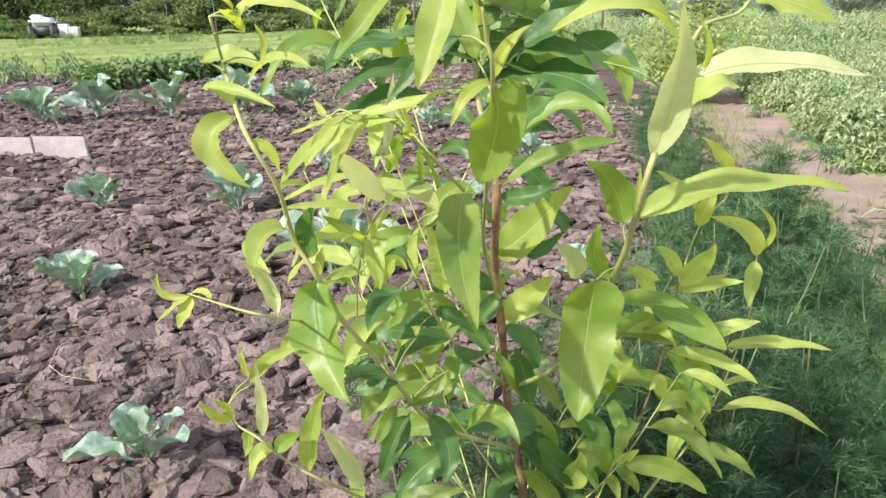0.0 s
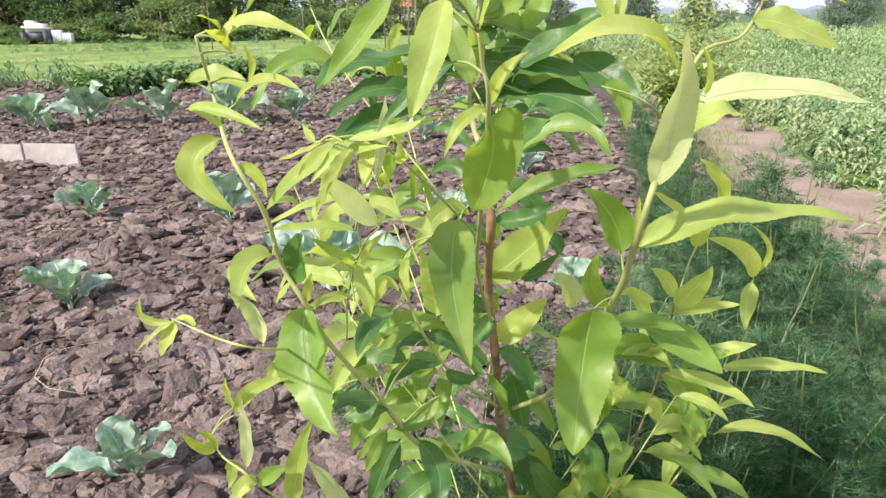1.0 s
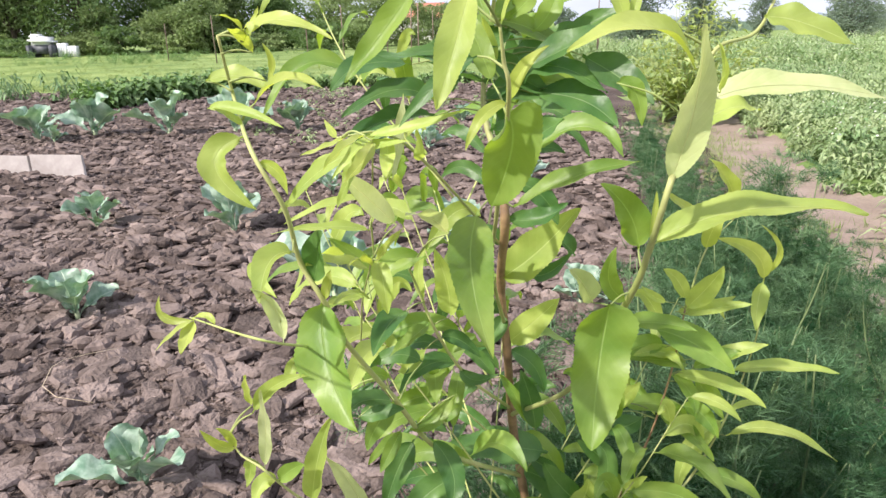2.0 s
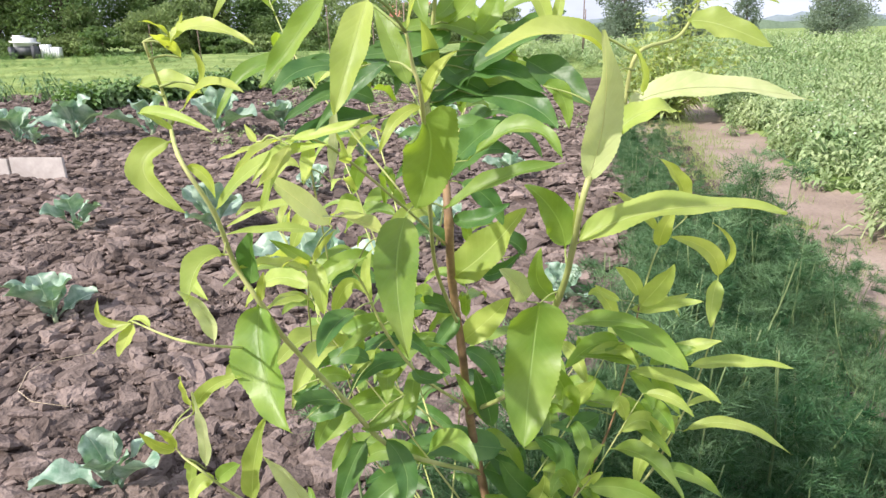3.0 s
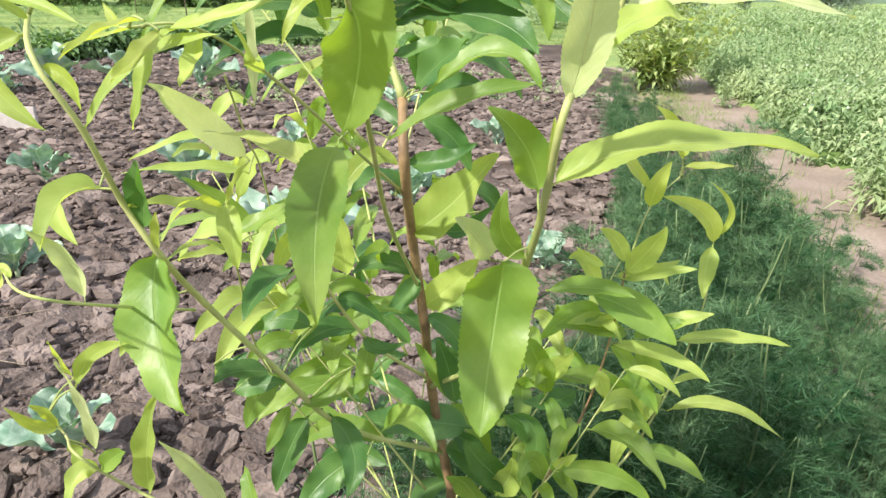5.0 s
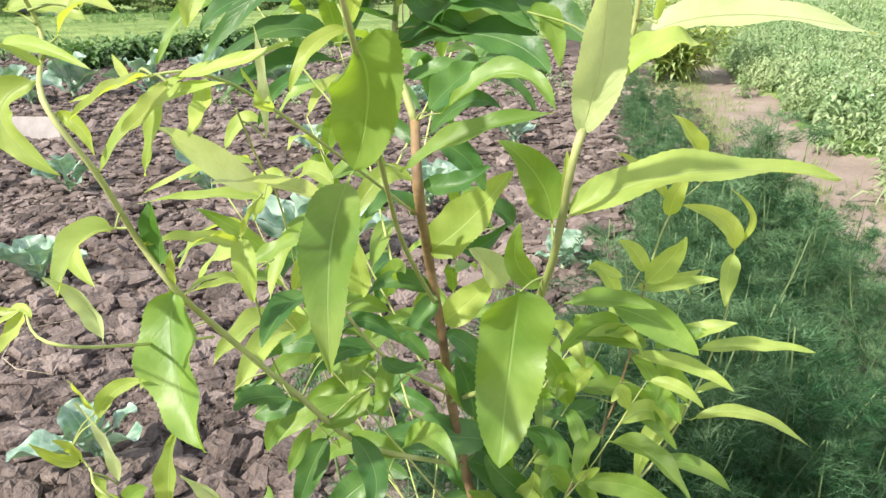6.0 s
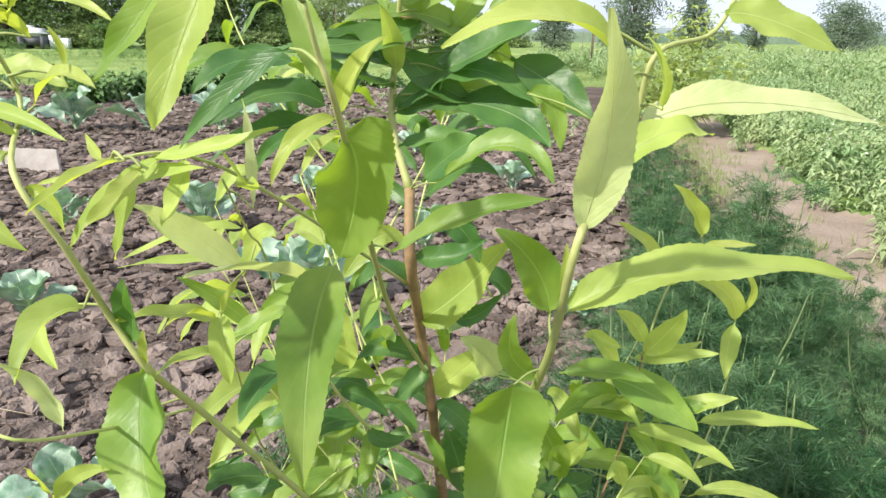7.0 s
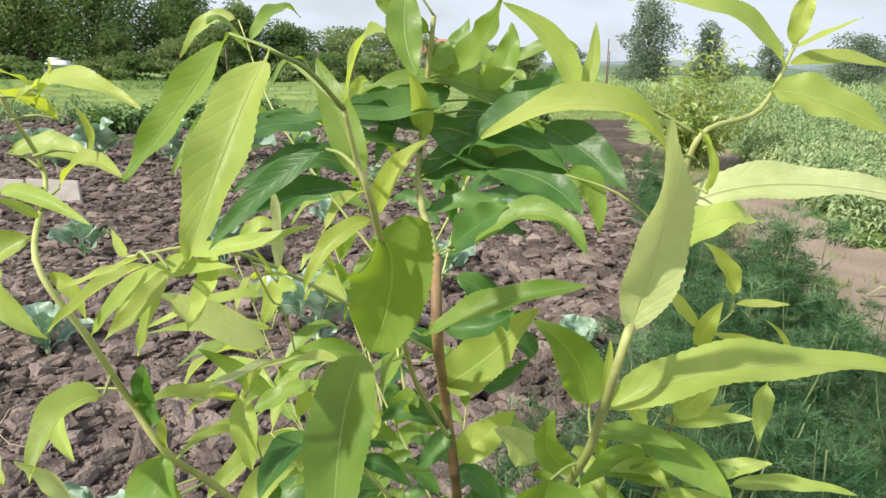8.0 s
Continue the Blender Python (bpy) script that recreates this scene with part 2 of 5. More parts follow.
def blade(base, mid, tip, width, facing, shape, fold=0.25, wave=0.0, teeth=0.0, rows=16, half=3, turn=0.0, twist=0.0, rng=random):
    """A leaf blade along a bent line: its outline from shape(v), folded along the rib, with wavy and toothed edges."""
    bm = bmesh.new()
    uv = bm.loops.layers.uv.new("UVMap")
    b, m, t = Vector(base), Vector(mid), Vector(tip)
    c = 2 * m - 0.5 * (b + t)
    face = Vector(facing)
    ph = rng.uniform(0, 6.28)
    grid = []
    n = rows
    side0 = None
    for i in range(n + 1):
        v = i / n
        p = (1 - v) ** 2 * b + 2 * v * (1 - v) * c + v * v * t
        d = (2 * (1 - v) * (c - b) + 2 * v * (t - c)).normalized()
        s = d.cross(face)
        if s.length < 0.15:
            s = d.cross(Vector((0.6, 0.2, 0.8)))
        s.normalize()
        if side0 is not None:
            if s.dot(side0) < 0:
                s = -s
            s = (s + side0 * 0.8).normalized()
            s = (s - d * s.dot(d)).normalized()
        side0 = s.copy()
        nn = s.cross(d).normalized()
        roll = Matrix.Rotation(radians(turn + twist * (v - 0.3)), 3, d)
        s, nn = roll @ s, roll @ nn
        w = 0.5 * width * shape(v)
        row = []
        for j in range(-half, half + 1):
            u = j / half
            e = w * (1 + (teeth * (1 if i % 2 else -1) if abs(j) == half else 0))
            up = fold * w * abs(u) ** 1.4 + wave * width * abs(u) ** 2 * math.sin(v * 17 + ph + (1.7 if j > 0 else 0))
            row.append((bm.verts.new(p + s * (u * e) + nn * up), (0.5 + 0.5 * u, v)))
        grid.append(row)
    for i in range(n):
        for j in range(2 * half):
            q = (grid[i][j], grid[i][j + 1], grid[i + 1][j + 1], grid[i + 1][j])
            f = bm.faces.new([k[0] for k in q])
            for lp, k in zip(f.loops, q):
                lp[uv].uv = k[1]
    return bm


def lance(v):
    """The outline of a peach leaf: a short stalk, widest past the first third, a long point."""
    if v < 0.05:
        return 0.07
    x = (v - 0.05) / 0.95
    return max(0.02, (math.sin(math.pi * min(1, x ** 0.78)) ** 0.72) * (1 - 0.2 * x))


def strap(v):
    """A hanging leaf with nearly even sides and a short point."""
    if v < 0.03:
        return 0.1
    x = (v - 0.03) / 0.97
    return max(0.02, min(1.0, 7.0 * x + 0.4) ** 0.55 * max(0.0, 1 - x ** 5) ** 0.75)


def spoon(v):
    """The outline of a cabbage leaf: a stalk that widens into a broad round blade."""
    if v < 0.3:
        return 0.09 + 0.1 * v
    x = (v - 0.3) / 0.7
    return max(0.05, math.sin(math.pi * x ** 0.62) ** 0.55 * (0.75 + 0.25 * x)) if x < 0.995 else 0.15


def scatter(name, kinds, places, material, rng, size=(0.8, 1.2), tilt=0.1, flat=True):
    """One mesh of many copies of small shapes. kinds: (verts, faces, material index)."""
    vs, fs, ix, k = [], [], [], 0
    for x, y, z in places:
        v, f, mi = kinds[rng.randrange(len(kinds))]
        s, a = rng.uniform(*size), rng.uniform(0, 6.283)
        m = np.array((Matrix.Rotation(rng.uniform(-tilt, tilt), 3, "X") @ Matrix.Rotation(rng.uniform(-tilt, tilt), 3, "Y") @ Matrix.Rotation(a, 3, "Z")))
        vs.append(v @ m.T * s + np.array((x, y, z)))
        fs += [[q + k for q in g] for g in f]
        ix += mi
        k += len(v)
    me = mesh_of(name, np.concatenate(vs), fs, material, ix, not flat)
    return new(name, me)


# ---------- ground ----------


def soil_edge(y):
    """x of the dug bed's border with the dill strip."""
    return 0.26 + 0.72 * max(-0.6, y - 1.4) if y < 2.2 else 0.836 + 0.48 * (y - 2.2) if y < 3.1 else 1.268 + 0.30 * (y - 3.1)


def path_mid(y):
    return 2.72 + 0.285 * (y - 4.0)


def region(x, y):
    """0 dug soil, 1 trodden path, 2 grass."""
    w = 0.25 * noise.noise(Vector((x * 1.3, y * 1.3, 5.0))) + 0.1 * noise.noise(Vector((x * 5, y * 5, 9.0)))
    if y < 16.5 + 3 * w and -11 + w < x < soil_edge(max(y, -2)) + w * 0.7 and x + 0.35 * (y - 11.5) > -8.5 - 0.6 * abs(w) - (4 if y < 11.5 else 2.5):
        return 0
    if abs(x - path_mid(y) - 0.06) < 0.42 + w and y < 13:
        return 1
    if soil_edge(max(y, -2)) + w * 0.7 <= x < path_mid(y) and y < 12:
        return 0 if w > -0.02 else 1
    return 2


def height(x, y):
    if abs(x) > 60 or y > 90:
        return 0.0
    k = region(x, y)
    n1 = noise.fractal(Vector((x * 4.5, y * 4.5, 0)), 0.9, 2.0, 4)
    big = noise.noise(Vector((x * 0.5, y * 0.5, 3)))
    mound = 0.13 * math.exp(-((x + 3.75) / 0.6) ** 2 - ((y - 5.75) / 0.3) ** 2)
    return (0.032 * n1 + 0.02 * big - 0.005 + mound) if k == 0 else (0.008 * n1 + 0.012 * big - 0.02) if k == 1 else 0.012 * n1 + 0.02 * big


def axis(lo, hi, step, far_lo, far_hi):
    a = list(np.arange(lo, hi, step))
    s = step
    while a[-1] < far_hi:
        s *= 1.09
        a.append(a[-1] + s)
    s = step
    while a[0] > far_lo:
        s *= 1.12
        a.insert(0, a[0] - s)
    return a


def build_ground():
    xs, ys = axis(-2.8, 4.4, 0.05, -900, 900), axis(-1.8, 6.2, 0.05, -400, 1500)
    nx = len(xs)
    verts = [(x, y, height(x, y)) for y in ys for x in xs]
    faces, ix = [], []
    for j in range(len(ys) - 1):
        for i in range(nx - 1):
            a = j * nx + i
            faces.append([a, a + 1, a + nx + 1, a + nx])
            cx, cy = 0.5 * (xs[i] + xs[i + 1]), 0.5 * (ys[j] + ys[j + 1])
            ix.append(region(cx, cy) if abs(cx) < 60 and cy < 90 else 2)
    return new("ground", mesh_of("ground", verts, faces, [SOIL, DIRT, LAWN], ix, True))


ground = tagged(build_ground(), "garden ground with a dug brown bed, a trodden path and lawn", "ground", kind="structure")

# ---------- clods of the dug bed ----------
rng = random.Random(11)


def clod_shape(corners, per, rings):
    """A flat broken flake of dried soil: an angular outline, a sloping broken edge and an uneven top."""
    o = Vector((rng.uniform(-9, 9), rng.uniform(-9, 9), rng.uniform(-9, 9)))
    sx, sy, sz = rng.uniform(0.85, 1.45), rng.uniform(0.6, 1.0), rng.uniform(0.12, 0.36)
    pts = []
    for i in range(corners):
        a = 6.283 * (i + rng.uniform(-0.33, 0.33)) / corners
        r = rng.uniform(0.7, 1.12)
        pts.append(Vector((math.cos(a) * r, math.sin(a) * r, 0)))
    rim = []
    for i in range(corners):
        p, q = pts[i], pts[(i + 1) % corners]
        for k in range(per):
            rim.append(p.lerp(q, k / per) * rng.uniform(0.9, 1.07))
    n = len(rim)
    slope = Vector((rng.gauss(0, 0.3), rng.gauss(0, 0.3), 0))
    vs, fs = [], []
    for scale, z, rough in rings:
        for p in rim:
            q = p * scale * rng.uniform(0.94, 1.06)
            h = z + (slope.dot(q) + rough * noise.noise(q * 2.6 + o) + rng.uniform(-0.12, 0.12) * rough if z > 0 else 0)
            vs.append((q.x * sx, q.y * sy, h * sz))
    for r in range(len(rings) - 1):
        for i in range(n):
            a, b = r * n + i, r * n + (i + 1) % n
            fs.append([a, b, b + n, a + n])
    vs.append((0, 0, sz * (rings[-1][1] + 0.3 * noise.noise(o))))
    last = (len(rings) - 1) * n
    for i in range(n):
        fs.append([last + i, last + (i + 1) % n, len(vs) - 1])
    return np.array(vs), fs, [0] * len(fs)


FINE = [clod_shape(rng.choice((5, 6, 6, 7)), 2, ((0.8, -1.0, 0), (1.0, -0.1, 0), (0.9, 0.72, 0.5), (0.5, 0.9, 0.9))) for _ in range(26)]
COARSE = [clod_shape(rng.choice((4, 5, 6)), 1, ((0.85, -1.0, 0), (1.0, 0.1, 0.2), (0.6, 0.9, 0.9))) for _ in range(20)]


def clod_field(name, kinds, count, x0, x1, y0, y1, size, label, tilt=0.24):
    vs, fs, k = [], [], 0
    for _ in range(count):
        x, y = rng.uniform(x0, x1), rng.uniform(y0, y1)
        if region(x, y) != 0 or (x > soil_edge(y) - 0.05 and rng.random() < 0.75):
            continue
        # broken crust lies in patches between crumbled soil
        patch = noise.noise(Vector((x * 2.3, y * 2.3, 17.0)))
        u = rng.random() ** (2.6 if patch > -0.05 else 5.0)
        s = size[0] + (size[1] - size[0]) * u
        v, f, _ = rng.choice(kinds if s > 0.022 else COARSE)
        m = np.array((Matrix.Rotation(rng.gauss(0, tilt), 3, "X") @ Matrix.Rotation(rng.gauss(0, tilt), 3, "Y") @ Matrix.Rotation(rng.uniform(0, 6.28), 3, "Z")))
        vs.append(v @ m.T * s + np.array((x, y, height(x, y) + s * rng.uniform(0.0, 0.28) + 0.002)))
        fs += [[q + k for q in g] for g in f]
        k += len(v)
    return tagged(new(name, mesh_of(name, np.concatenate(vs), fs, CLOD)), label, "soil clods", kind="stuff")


clod_field("soil_clods", FINE, 15000, -3.4, 1.7, 0.9, 4.4, (0.009, 0.082), "dry grey-brown flat clods of dug soil")
clod_field("soil_clods", COARSE, 24000, -6.0, 2.6, 4.2, 9.5, (0.014, 0.075), "dry brown clods further down the bed")
clod_field("soil_clods", COARSE, 10000, -10.0, 3.2, 9.5, 16.8, (0.03, 0.10), "small brown clods at the bed's far end")
clod_field("soil_clods", COARSE, 8000, -7.5, 0.9, -3.0, 0.9, (0.016, 0.07), "dry brown clods of the bed")
clod_field("soil_clods", COARSE, 5000, -7.5, -3.4, 0.9, 4.4, (0.016, 0.07), "dry brown clods at the bed's side")
clod_field("soil_crumbs", COARSE, 24000, -2.4, 1.3, 0.9, 3.4, (0.003, 0.016), "crumbs of dry soil between the clods", 0.7)

# ---------- cabbages ----------


def cabbage(variant, leaves, spread):
    r = random.Random(40 + variant)
    plant = empty("cabbage_plant")
    bm = bmesh.new()
    tube(bm, [(0, 0, -0.03), (0.004, 0, 0.03), (0, 0.003, 0.07)], [0.012, 0.011, 0.007])
    part("stem", bm, CABBAGE_STEM, plant)
    for i in range(leaves):
        a = i * 2.4 + r.uniform(-0.3, 0.3)
        k = i / leaves
        ln = spread * r.uniform(0.72, 1.25) * (1.0 - 0.35 * k)
        lift = 0.6 + 0.75 * k + r.uniform(-0.2, 0.2)
        d = Vector((math.cos(a), math.sin(a), 0))
        base = d * 0.008 + Vector((0, 0, 0.025 + 0.045 * k))
        mid = base + d * ln * 0.5 * math.cos(lift) + Vector((0, 0, ln * 0.62 * math.sin(lift)))
        tip = base + d * ln * math.cos(lift) * 1.0 + Vector((0, 0, ln * (math.sin(lift) * 0.97 - 0.06)))
        fac = (Vector((0, 0, 1)) - 0.5 * d).normalized()
        bm = blade(base, mid, tip, ln * r.uniform(0.62, 0.85), fac, spoon, fold=r.uniform(0.2, 0.6), wave=0.07, teeth=0.02, rows=18, half=5, turn=r.uniform(-25, 25), rng=r)
        part("leaf", bm, CABBAGE, plant)
    return tagged(plant, "young blue-green cabbage plant with loose waxy leaves in dug soil", "cabbage", "cabbages in the bed")


CABBAGES = [cabbage(0, 8, 0.25), cabbage(1, 9, 0.25), cabbage(2, 8, 0.25), cabbage(3, 7, 0.27)]
SPOTS = [(-0.78, 1.58, 0.72, 200), (-1.55, 2.85, 1.0, 40), (-2.10, 4.34, 1.1, 310), (-1.14, 4.08, 1.3, 100),
         (-0.39, 2.95, 1.45, 20), (0.19, 3.68, 1.1, 260), (-0.62, 5.1, 1.0, 150), (-0.3, 6.6, 1.1, 80), (0.2, 7.1, 1.0, 10),
         (-4.6, 8.45, 1.9, 100), (-4.05, 8.75, 2.2, 60), (-3.08, 8.7, 2.0, 200), (-2.25, 8.7, 2.3, 330), (-1.45, 8.8, 1.8, 120), (-4.34, 8.3, 1.0, 20),
         (-5.7, 8.2, 1.5, 75), (0.95, 5.3, 1.0, 45), (0.75, 9.3, 1.1, 220), (0.75, 2.75, 0.8, 170)]
for i, (x, y, s, a) in enumerate(SPOTS):
    m = pose(x, y, height(x, y), 0, 0, a) @ Matrix.Scale(s, 4)
    if i < 4:
        CABBAGES[i].matrix_basis = m
    else:
        c = copy_thing(CABBAGES[i % 4], m)
        c.matrix_basis = m

# ---------- the young peach tree ----------
tree = tagged(empty("peach_tree"), "young peach tree with long narrow green leaves and reddish bark", "tree")
lr = random.Random(5)


def branch(points, r0, r1, green, name="branch"):
    line = smooth_line(points, 6)
    n = len(line) - 1
    bm = bmesh.new()
    # nodes stand out a little along the stem
    rad = [(r0 + (r1 - r0) * i / n) * (1.12 if i % 6 == 0 else 1.0) for i in range(n + 1)]
    tube(bm, line, rad, 9)
    return part(name, bm, GREEN_BARK if green else BARK, tree, "green shoot" if green else "")


def leaf(stem, base, mid, tip, width, tone, turn=0.0, shape=lance):
    b, t = Vector(base), Vector(tip)
    d = (t - b).normalized()
    # blades face outwards from the stem and up
    facing = Vector((-0.15, -0.85, 0.55))
    if abs(d.z) < 0.5:
        facing = Vector((-0.25, -0.62, 0.75))
    # tones from 0.9 up take the pale skin with painted sun sheen
    k = 0 if tone < 0.2 else 1 if tone < 0.48 else 2 if tone < 0.68 else 3 if tone < 0.9 else 4
    bm = blade(base, mid, tip, width * 0.98, facing, shape, fold=lr.uniform(0.2, 0.55), wave=lr.uniform(0.03, 0.095), teeth=0.026, rows=58, half=4, turn=turn + lr.uniform(-10, 10), twist=lr.uniform(-22, 22), rng=lr)
    part("leaf", bm, PEACH[k], stem)


def twig(stem, points):
    bm = bmesh.new()
    line = smooth_line(points, 4)
    tube(bm, line, [0.0009 - 0.0004 * i / len(line) for i in range(len(line))], 6)
    part("twig", bm, TWIG_BARK, stem)


trunk = branch([(0.147, 0.745, -0.030), (0.145, 0.735, 0.279), (0.135, 0.735, 0.558), (0.126, 0.735, 0.626), (0.109, 0.726, 0.734), (0.097, 0.698, 0.848), (0.085, 0.671, 0.943), (0.076, 0.583, 1.035), (0.076, 0.618, 1.080)], 0.0068, 0.0038, 0, 'trunk')
leader = branch([(0.076, 0.618, 1.080), (0.063, 0.640, 1.129), (0.067, 0.642, 1.186), (0.073, 0.619, 1.250)], 0.0034, 0.0016, 1)
limb_a = branch([(0.123, 0.733, 0.645), (0.016, 0.640, 0.755), (-0.032, 0.564, 0.872), (-0.069, 0.520, 0.955), (-0.075, 0.471, 1.009), (-0.090, 0.466, 1.045), (-0.092, 0.439, 1.091), (-0.109, 0.436, 1.131), (-0.130, 0.491, 1.160), (-0.128, 0.461, 1.201)], 0.0029, 0.0010, 1)
twig_a = branch([(-0.090, 0.567, 0.925), (-0.089, 0.441, 0.990), (-0.107, 0.385, 1.024), (-0.187, 0.502, 0.989)], 0.0011, 0.0006, 1)
twig_b = branch([(0.135, 0.735, 0.558), (0.049, 0.640, 0.612), (-0.037, 0.545, 0.725), (-0.073, 0.445, 0.837), (-0.104, 0.436, 0.867), (-0.124, 0.424, 0.902), (-0.150, 0.464, 0.886), (-0.157, 0.463, 0.905)], 0.0014, 0.0007, 1)
limb_b = branch([(0.106, 0.721, 0.755), (0.048, 0.653, 0.839), (0.013, 0.611, 0.914), (-0.007, 0.595, 0.975), (-0.012, 0.556, 1.003)], 0.0020, 0.0009, 1)
limb_d = branch([(0.093, 0.688, 0.882), (0.064, 0.582, 0.988), (0.054, 0.474, 1.077), (0.047, 0.379, 1.163), (0.042, 0.365, 1.186), (0.039, 0.358, 1.203)], 0.0021, 0.0008, 1)
limb_c = branch([(0.107, 0.724, 0.744), (0.144, 0.583, 0.862), (0.145, 0.444, 1.014), (0.145, 0.410, 1.065), (0.148, 0.392, 1.115), (0.194, 0.473, 1.144), (0.201, 0.469, 1.185), (0.240, 0.490, 1.197), (0.260, 0.500, 1.231)], 0.0028, 0.0010, 1)
limb_e = branch([(0.142, 0.735, 0.355), (0.188, 0.719, 0.450), (0.235, 0.704, 0.604), (0.295, 0.752, 0.672), (0.323, 0.762, 0.769), (0.327, 0.748, 0.868)], 0.0022, 0.0010, 0)
limb_f = branch([(0.143, 0.735, 0.330), (0.234, 0.744, 0.414), (0.326, 0.753, 0.559), (0.379, 0.782, 0.595), (0.403, 0.766, 0.683), (0.441, 0.803, 0.720), (0.460, 0.809, 0.803), (0.460, 0.813, 0.883)], 0.0022, 0.0008, 1)
limb_g = branch([(0.327, 0.748, 0.868), (0.350, 0.758, 0.942), (0.397, 0.788, 0.972)], 0.0013, 0.0006, 1)
limb_k = branch([(0.079, 0.615, 1.001), (0.007, 0.465, 1.110), (-0.022, 0.412, 1.143), (-0.050, 0.395, 1.144)], 0.0012, 0.0006, 1)
limb_h = branch([(0.137, 0.735, 0.507), (0.037, 0.714, 0.618), (-0.063, 0.693, 0.788), (-0.060, 0.595, 0.940), (-0.042, 0.505, 1.028)], 0.0013, 0.0007, 1)
limb_i = branch([(0.138, 0.735, 0.456), (0.046, 0.791, 0.550), (-0.047, 0.847, 0.703), (-0.052, 0.704, 0.981), (-0.044, 0.600, 1.053), (-0.037, 0.519, 1.110)], 0.0013, 0.0007, 1)
leaf(limb_a, (-0.076, 0.471, 1.013), (-0.073, 0.442, 0.975), (-0.050, 0.403, 0.941), 0.0436, 0.45)
twig(limb_a, [(-0.091, 0.454, 1.066), (-0.090, 0.447, 1.065), (-0.090, 0.441, 1.061)])
leaf(limb_a, (-0.090, 0.441, 1.061), (-0.103, 0.425, 1.059), (-0.106, 0.401, 1.040), 0.0219, 0.52)
twig(limb_a, [(-0.090, 0.461, 1.054), (-0.105, 0.459, 1.055), (-0.120, 0.456, 1.051)])
leaf(limb_a, (-0.120, 0.456, 1.051), (-0.116, 0.444, 1.042), (-0.101, 0.428, 1.033), 0.0112, 0.5)
leaf(limb_a, (-0.082, 0.469, 1.026), (-0.076, 0.462, 1.053), (-0.069, 0.441, 1.074), 0.0251, 0.15)
leaf(limb_a, (-0.076, 0.471, 1.013), (-0.070, 0.458, 1.030), (-0.067, 0.452, 1.043), 0.0096, 0.7)
leaf(limb_a, (-0.092, 0.439, 1.091), (-0.054, 0.416, 1.127), (-0.007, 0.388, 1.142), 0.0145, 0.65)
leaf(limb_a, (-0.115, 0.451, 1.139), (-0.135, 0.443, 1.121), (-0.110, 0.438, 1.092), 0.0210, 0.65)
leaf(limb_a, (-0.106, 0.437, 1.124), (-0.093, 0.434, 1.117), (-0.088, 0.431, 1.103), 0.0088, 0.8)
twig(limb_a, [(-0.120, 0.466, 1.147), (-0.115, 0.466, 1.154), (-0.110, 0.466, 1.158)])
leaf(limb_a, (-0.110, 0.466, 1.158), (-0.086, 0.445, 1.174), (-0.059, 0.420, 1.170), 0.0116, 0.7)
twig(limb_a, [(-0.128, 0.461, 1.201), (-0.120, 0.460, 1.201), (-0.112, 0.459, 1.197)])
leaf(limb_a, (-0.112, 0.459, 1.197), (-0.089, 0.445, 1.210), (-0.052, 0.428, 1.198), 0.0146, 0.75)
leaf(limb_a, (-0.118, 0.461, 1.144), (-0.125, 0.456, 1.151), (-0.133, 0.449, 1.157), 0.0055, 0.6)
twig(limb_a, [(-0.128, 0.461, 1.201), (-0.120, 0.462, 1.203), (-0.112, 0.464, 1.201)])
leaf(limb_a, (-0.112, 0.464, 1.201), (-0.116, 0.454, 1.210), (-0.123, 0.442, 1.213), 0.0072, 0.8)
twig(limb_a, [(-0.128, 0.461, 1.201), (-0.119, 0.461, 1.204), (-0.109, 0.461, 1.204)])
leaf(limb_a, (-0.109, 0.461, 1.204), (-0.102, 0.457, 1.212), (-0.099, 0.452, 1.218), 0.0048, 0.8)
twig(limb_a, [(-0.130, 0.483, 1.171), (-0.117, 0.484, 1.174), (-0.105, 0.486, 1.171)])
leaf(limb_a, (-0.105, 0.486, 1.171), (-0.099, 0.482, 1.182), (-0.104, 0.478, 1.196), 0.0068, 0.8)
twig(limb_a, [(-0.129, 0.469, 1.190), (-0.119, 0.470, 1.192), (-0.109, 0.472, 1.190)])
leaf(limb_a, (-0.109, 0.472, 1.190), (-0.112, 0.456, 1.200), (-0.115, 0.435, 1.205), 0.0080, 0.8)
twig(limb_a, [(-0.128, 0.461, 1.201), (-0.120, 0.461, 1.204), (-0.112, 0.461, 1.204)])
leaf(limb_a, (-0.112, 0.461, 1.204), (-0.103, 0.444, 1.207), (-0.099, 0.421, 1.200), 0.0062, 0.85)
leaf(twig_a, (-0.180, 0.491, 0.992), (-0.203, 0.493, 0.994), (-0.205, 0.494, 1.012), 0.0072, 0.85)
leaf(twig_a, (-0.180, 0.491, 0.992), (-0.191, 0.480, 0.988), (-0.202, 0.464, 0.980), 0.0060, 0.85)
leaf(twig_a, (-0.180, 0.491, 0.992), (-0.183, 0.479, 0.982), (-0.184, 0.463, 0.977), 0.0138, 0.8)
leaf(twig_a, (-0.151, 0.449, 1.005), (-0.158, 0.454, 1.011), (-0.171, 0.460, 1.006), 0.0055, 0.85)
leaf(twig_a, (-0.097, 0.415, 1.006), (-0.099, 0.411, 1.031), (-0.111, 0.401, 1.051), 0.0125, 0.95)
twig(limb_a, [(-0.071, 0.507, 0.970), (-0.088, 0.502, 0.966), (-0.106, 0.498, 0.954)])
leaf(limb_a, (-0.106, 0.498, 0.954), (-0.110, 0.491, 0.943), (-0.115, 0.482, 0.934), 0.0115, 0.6)
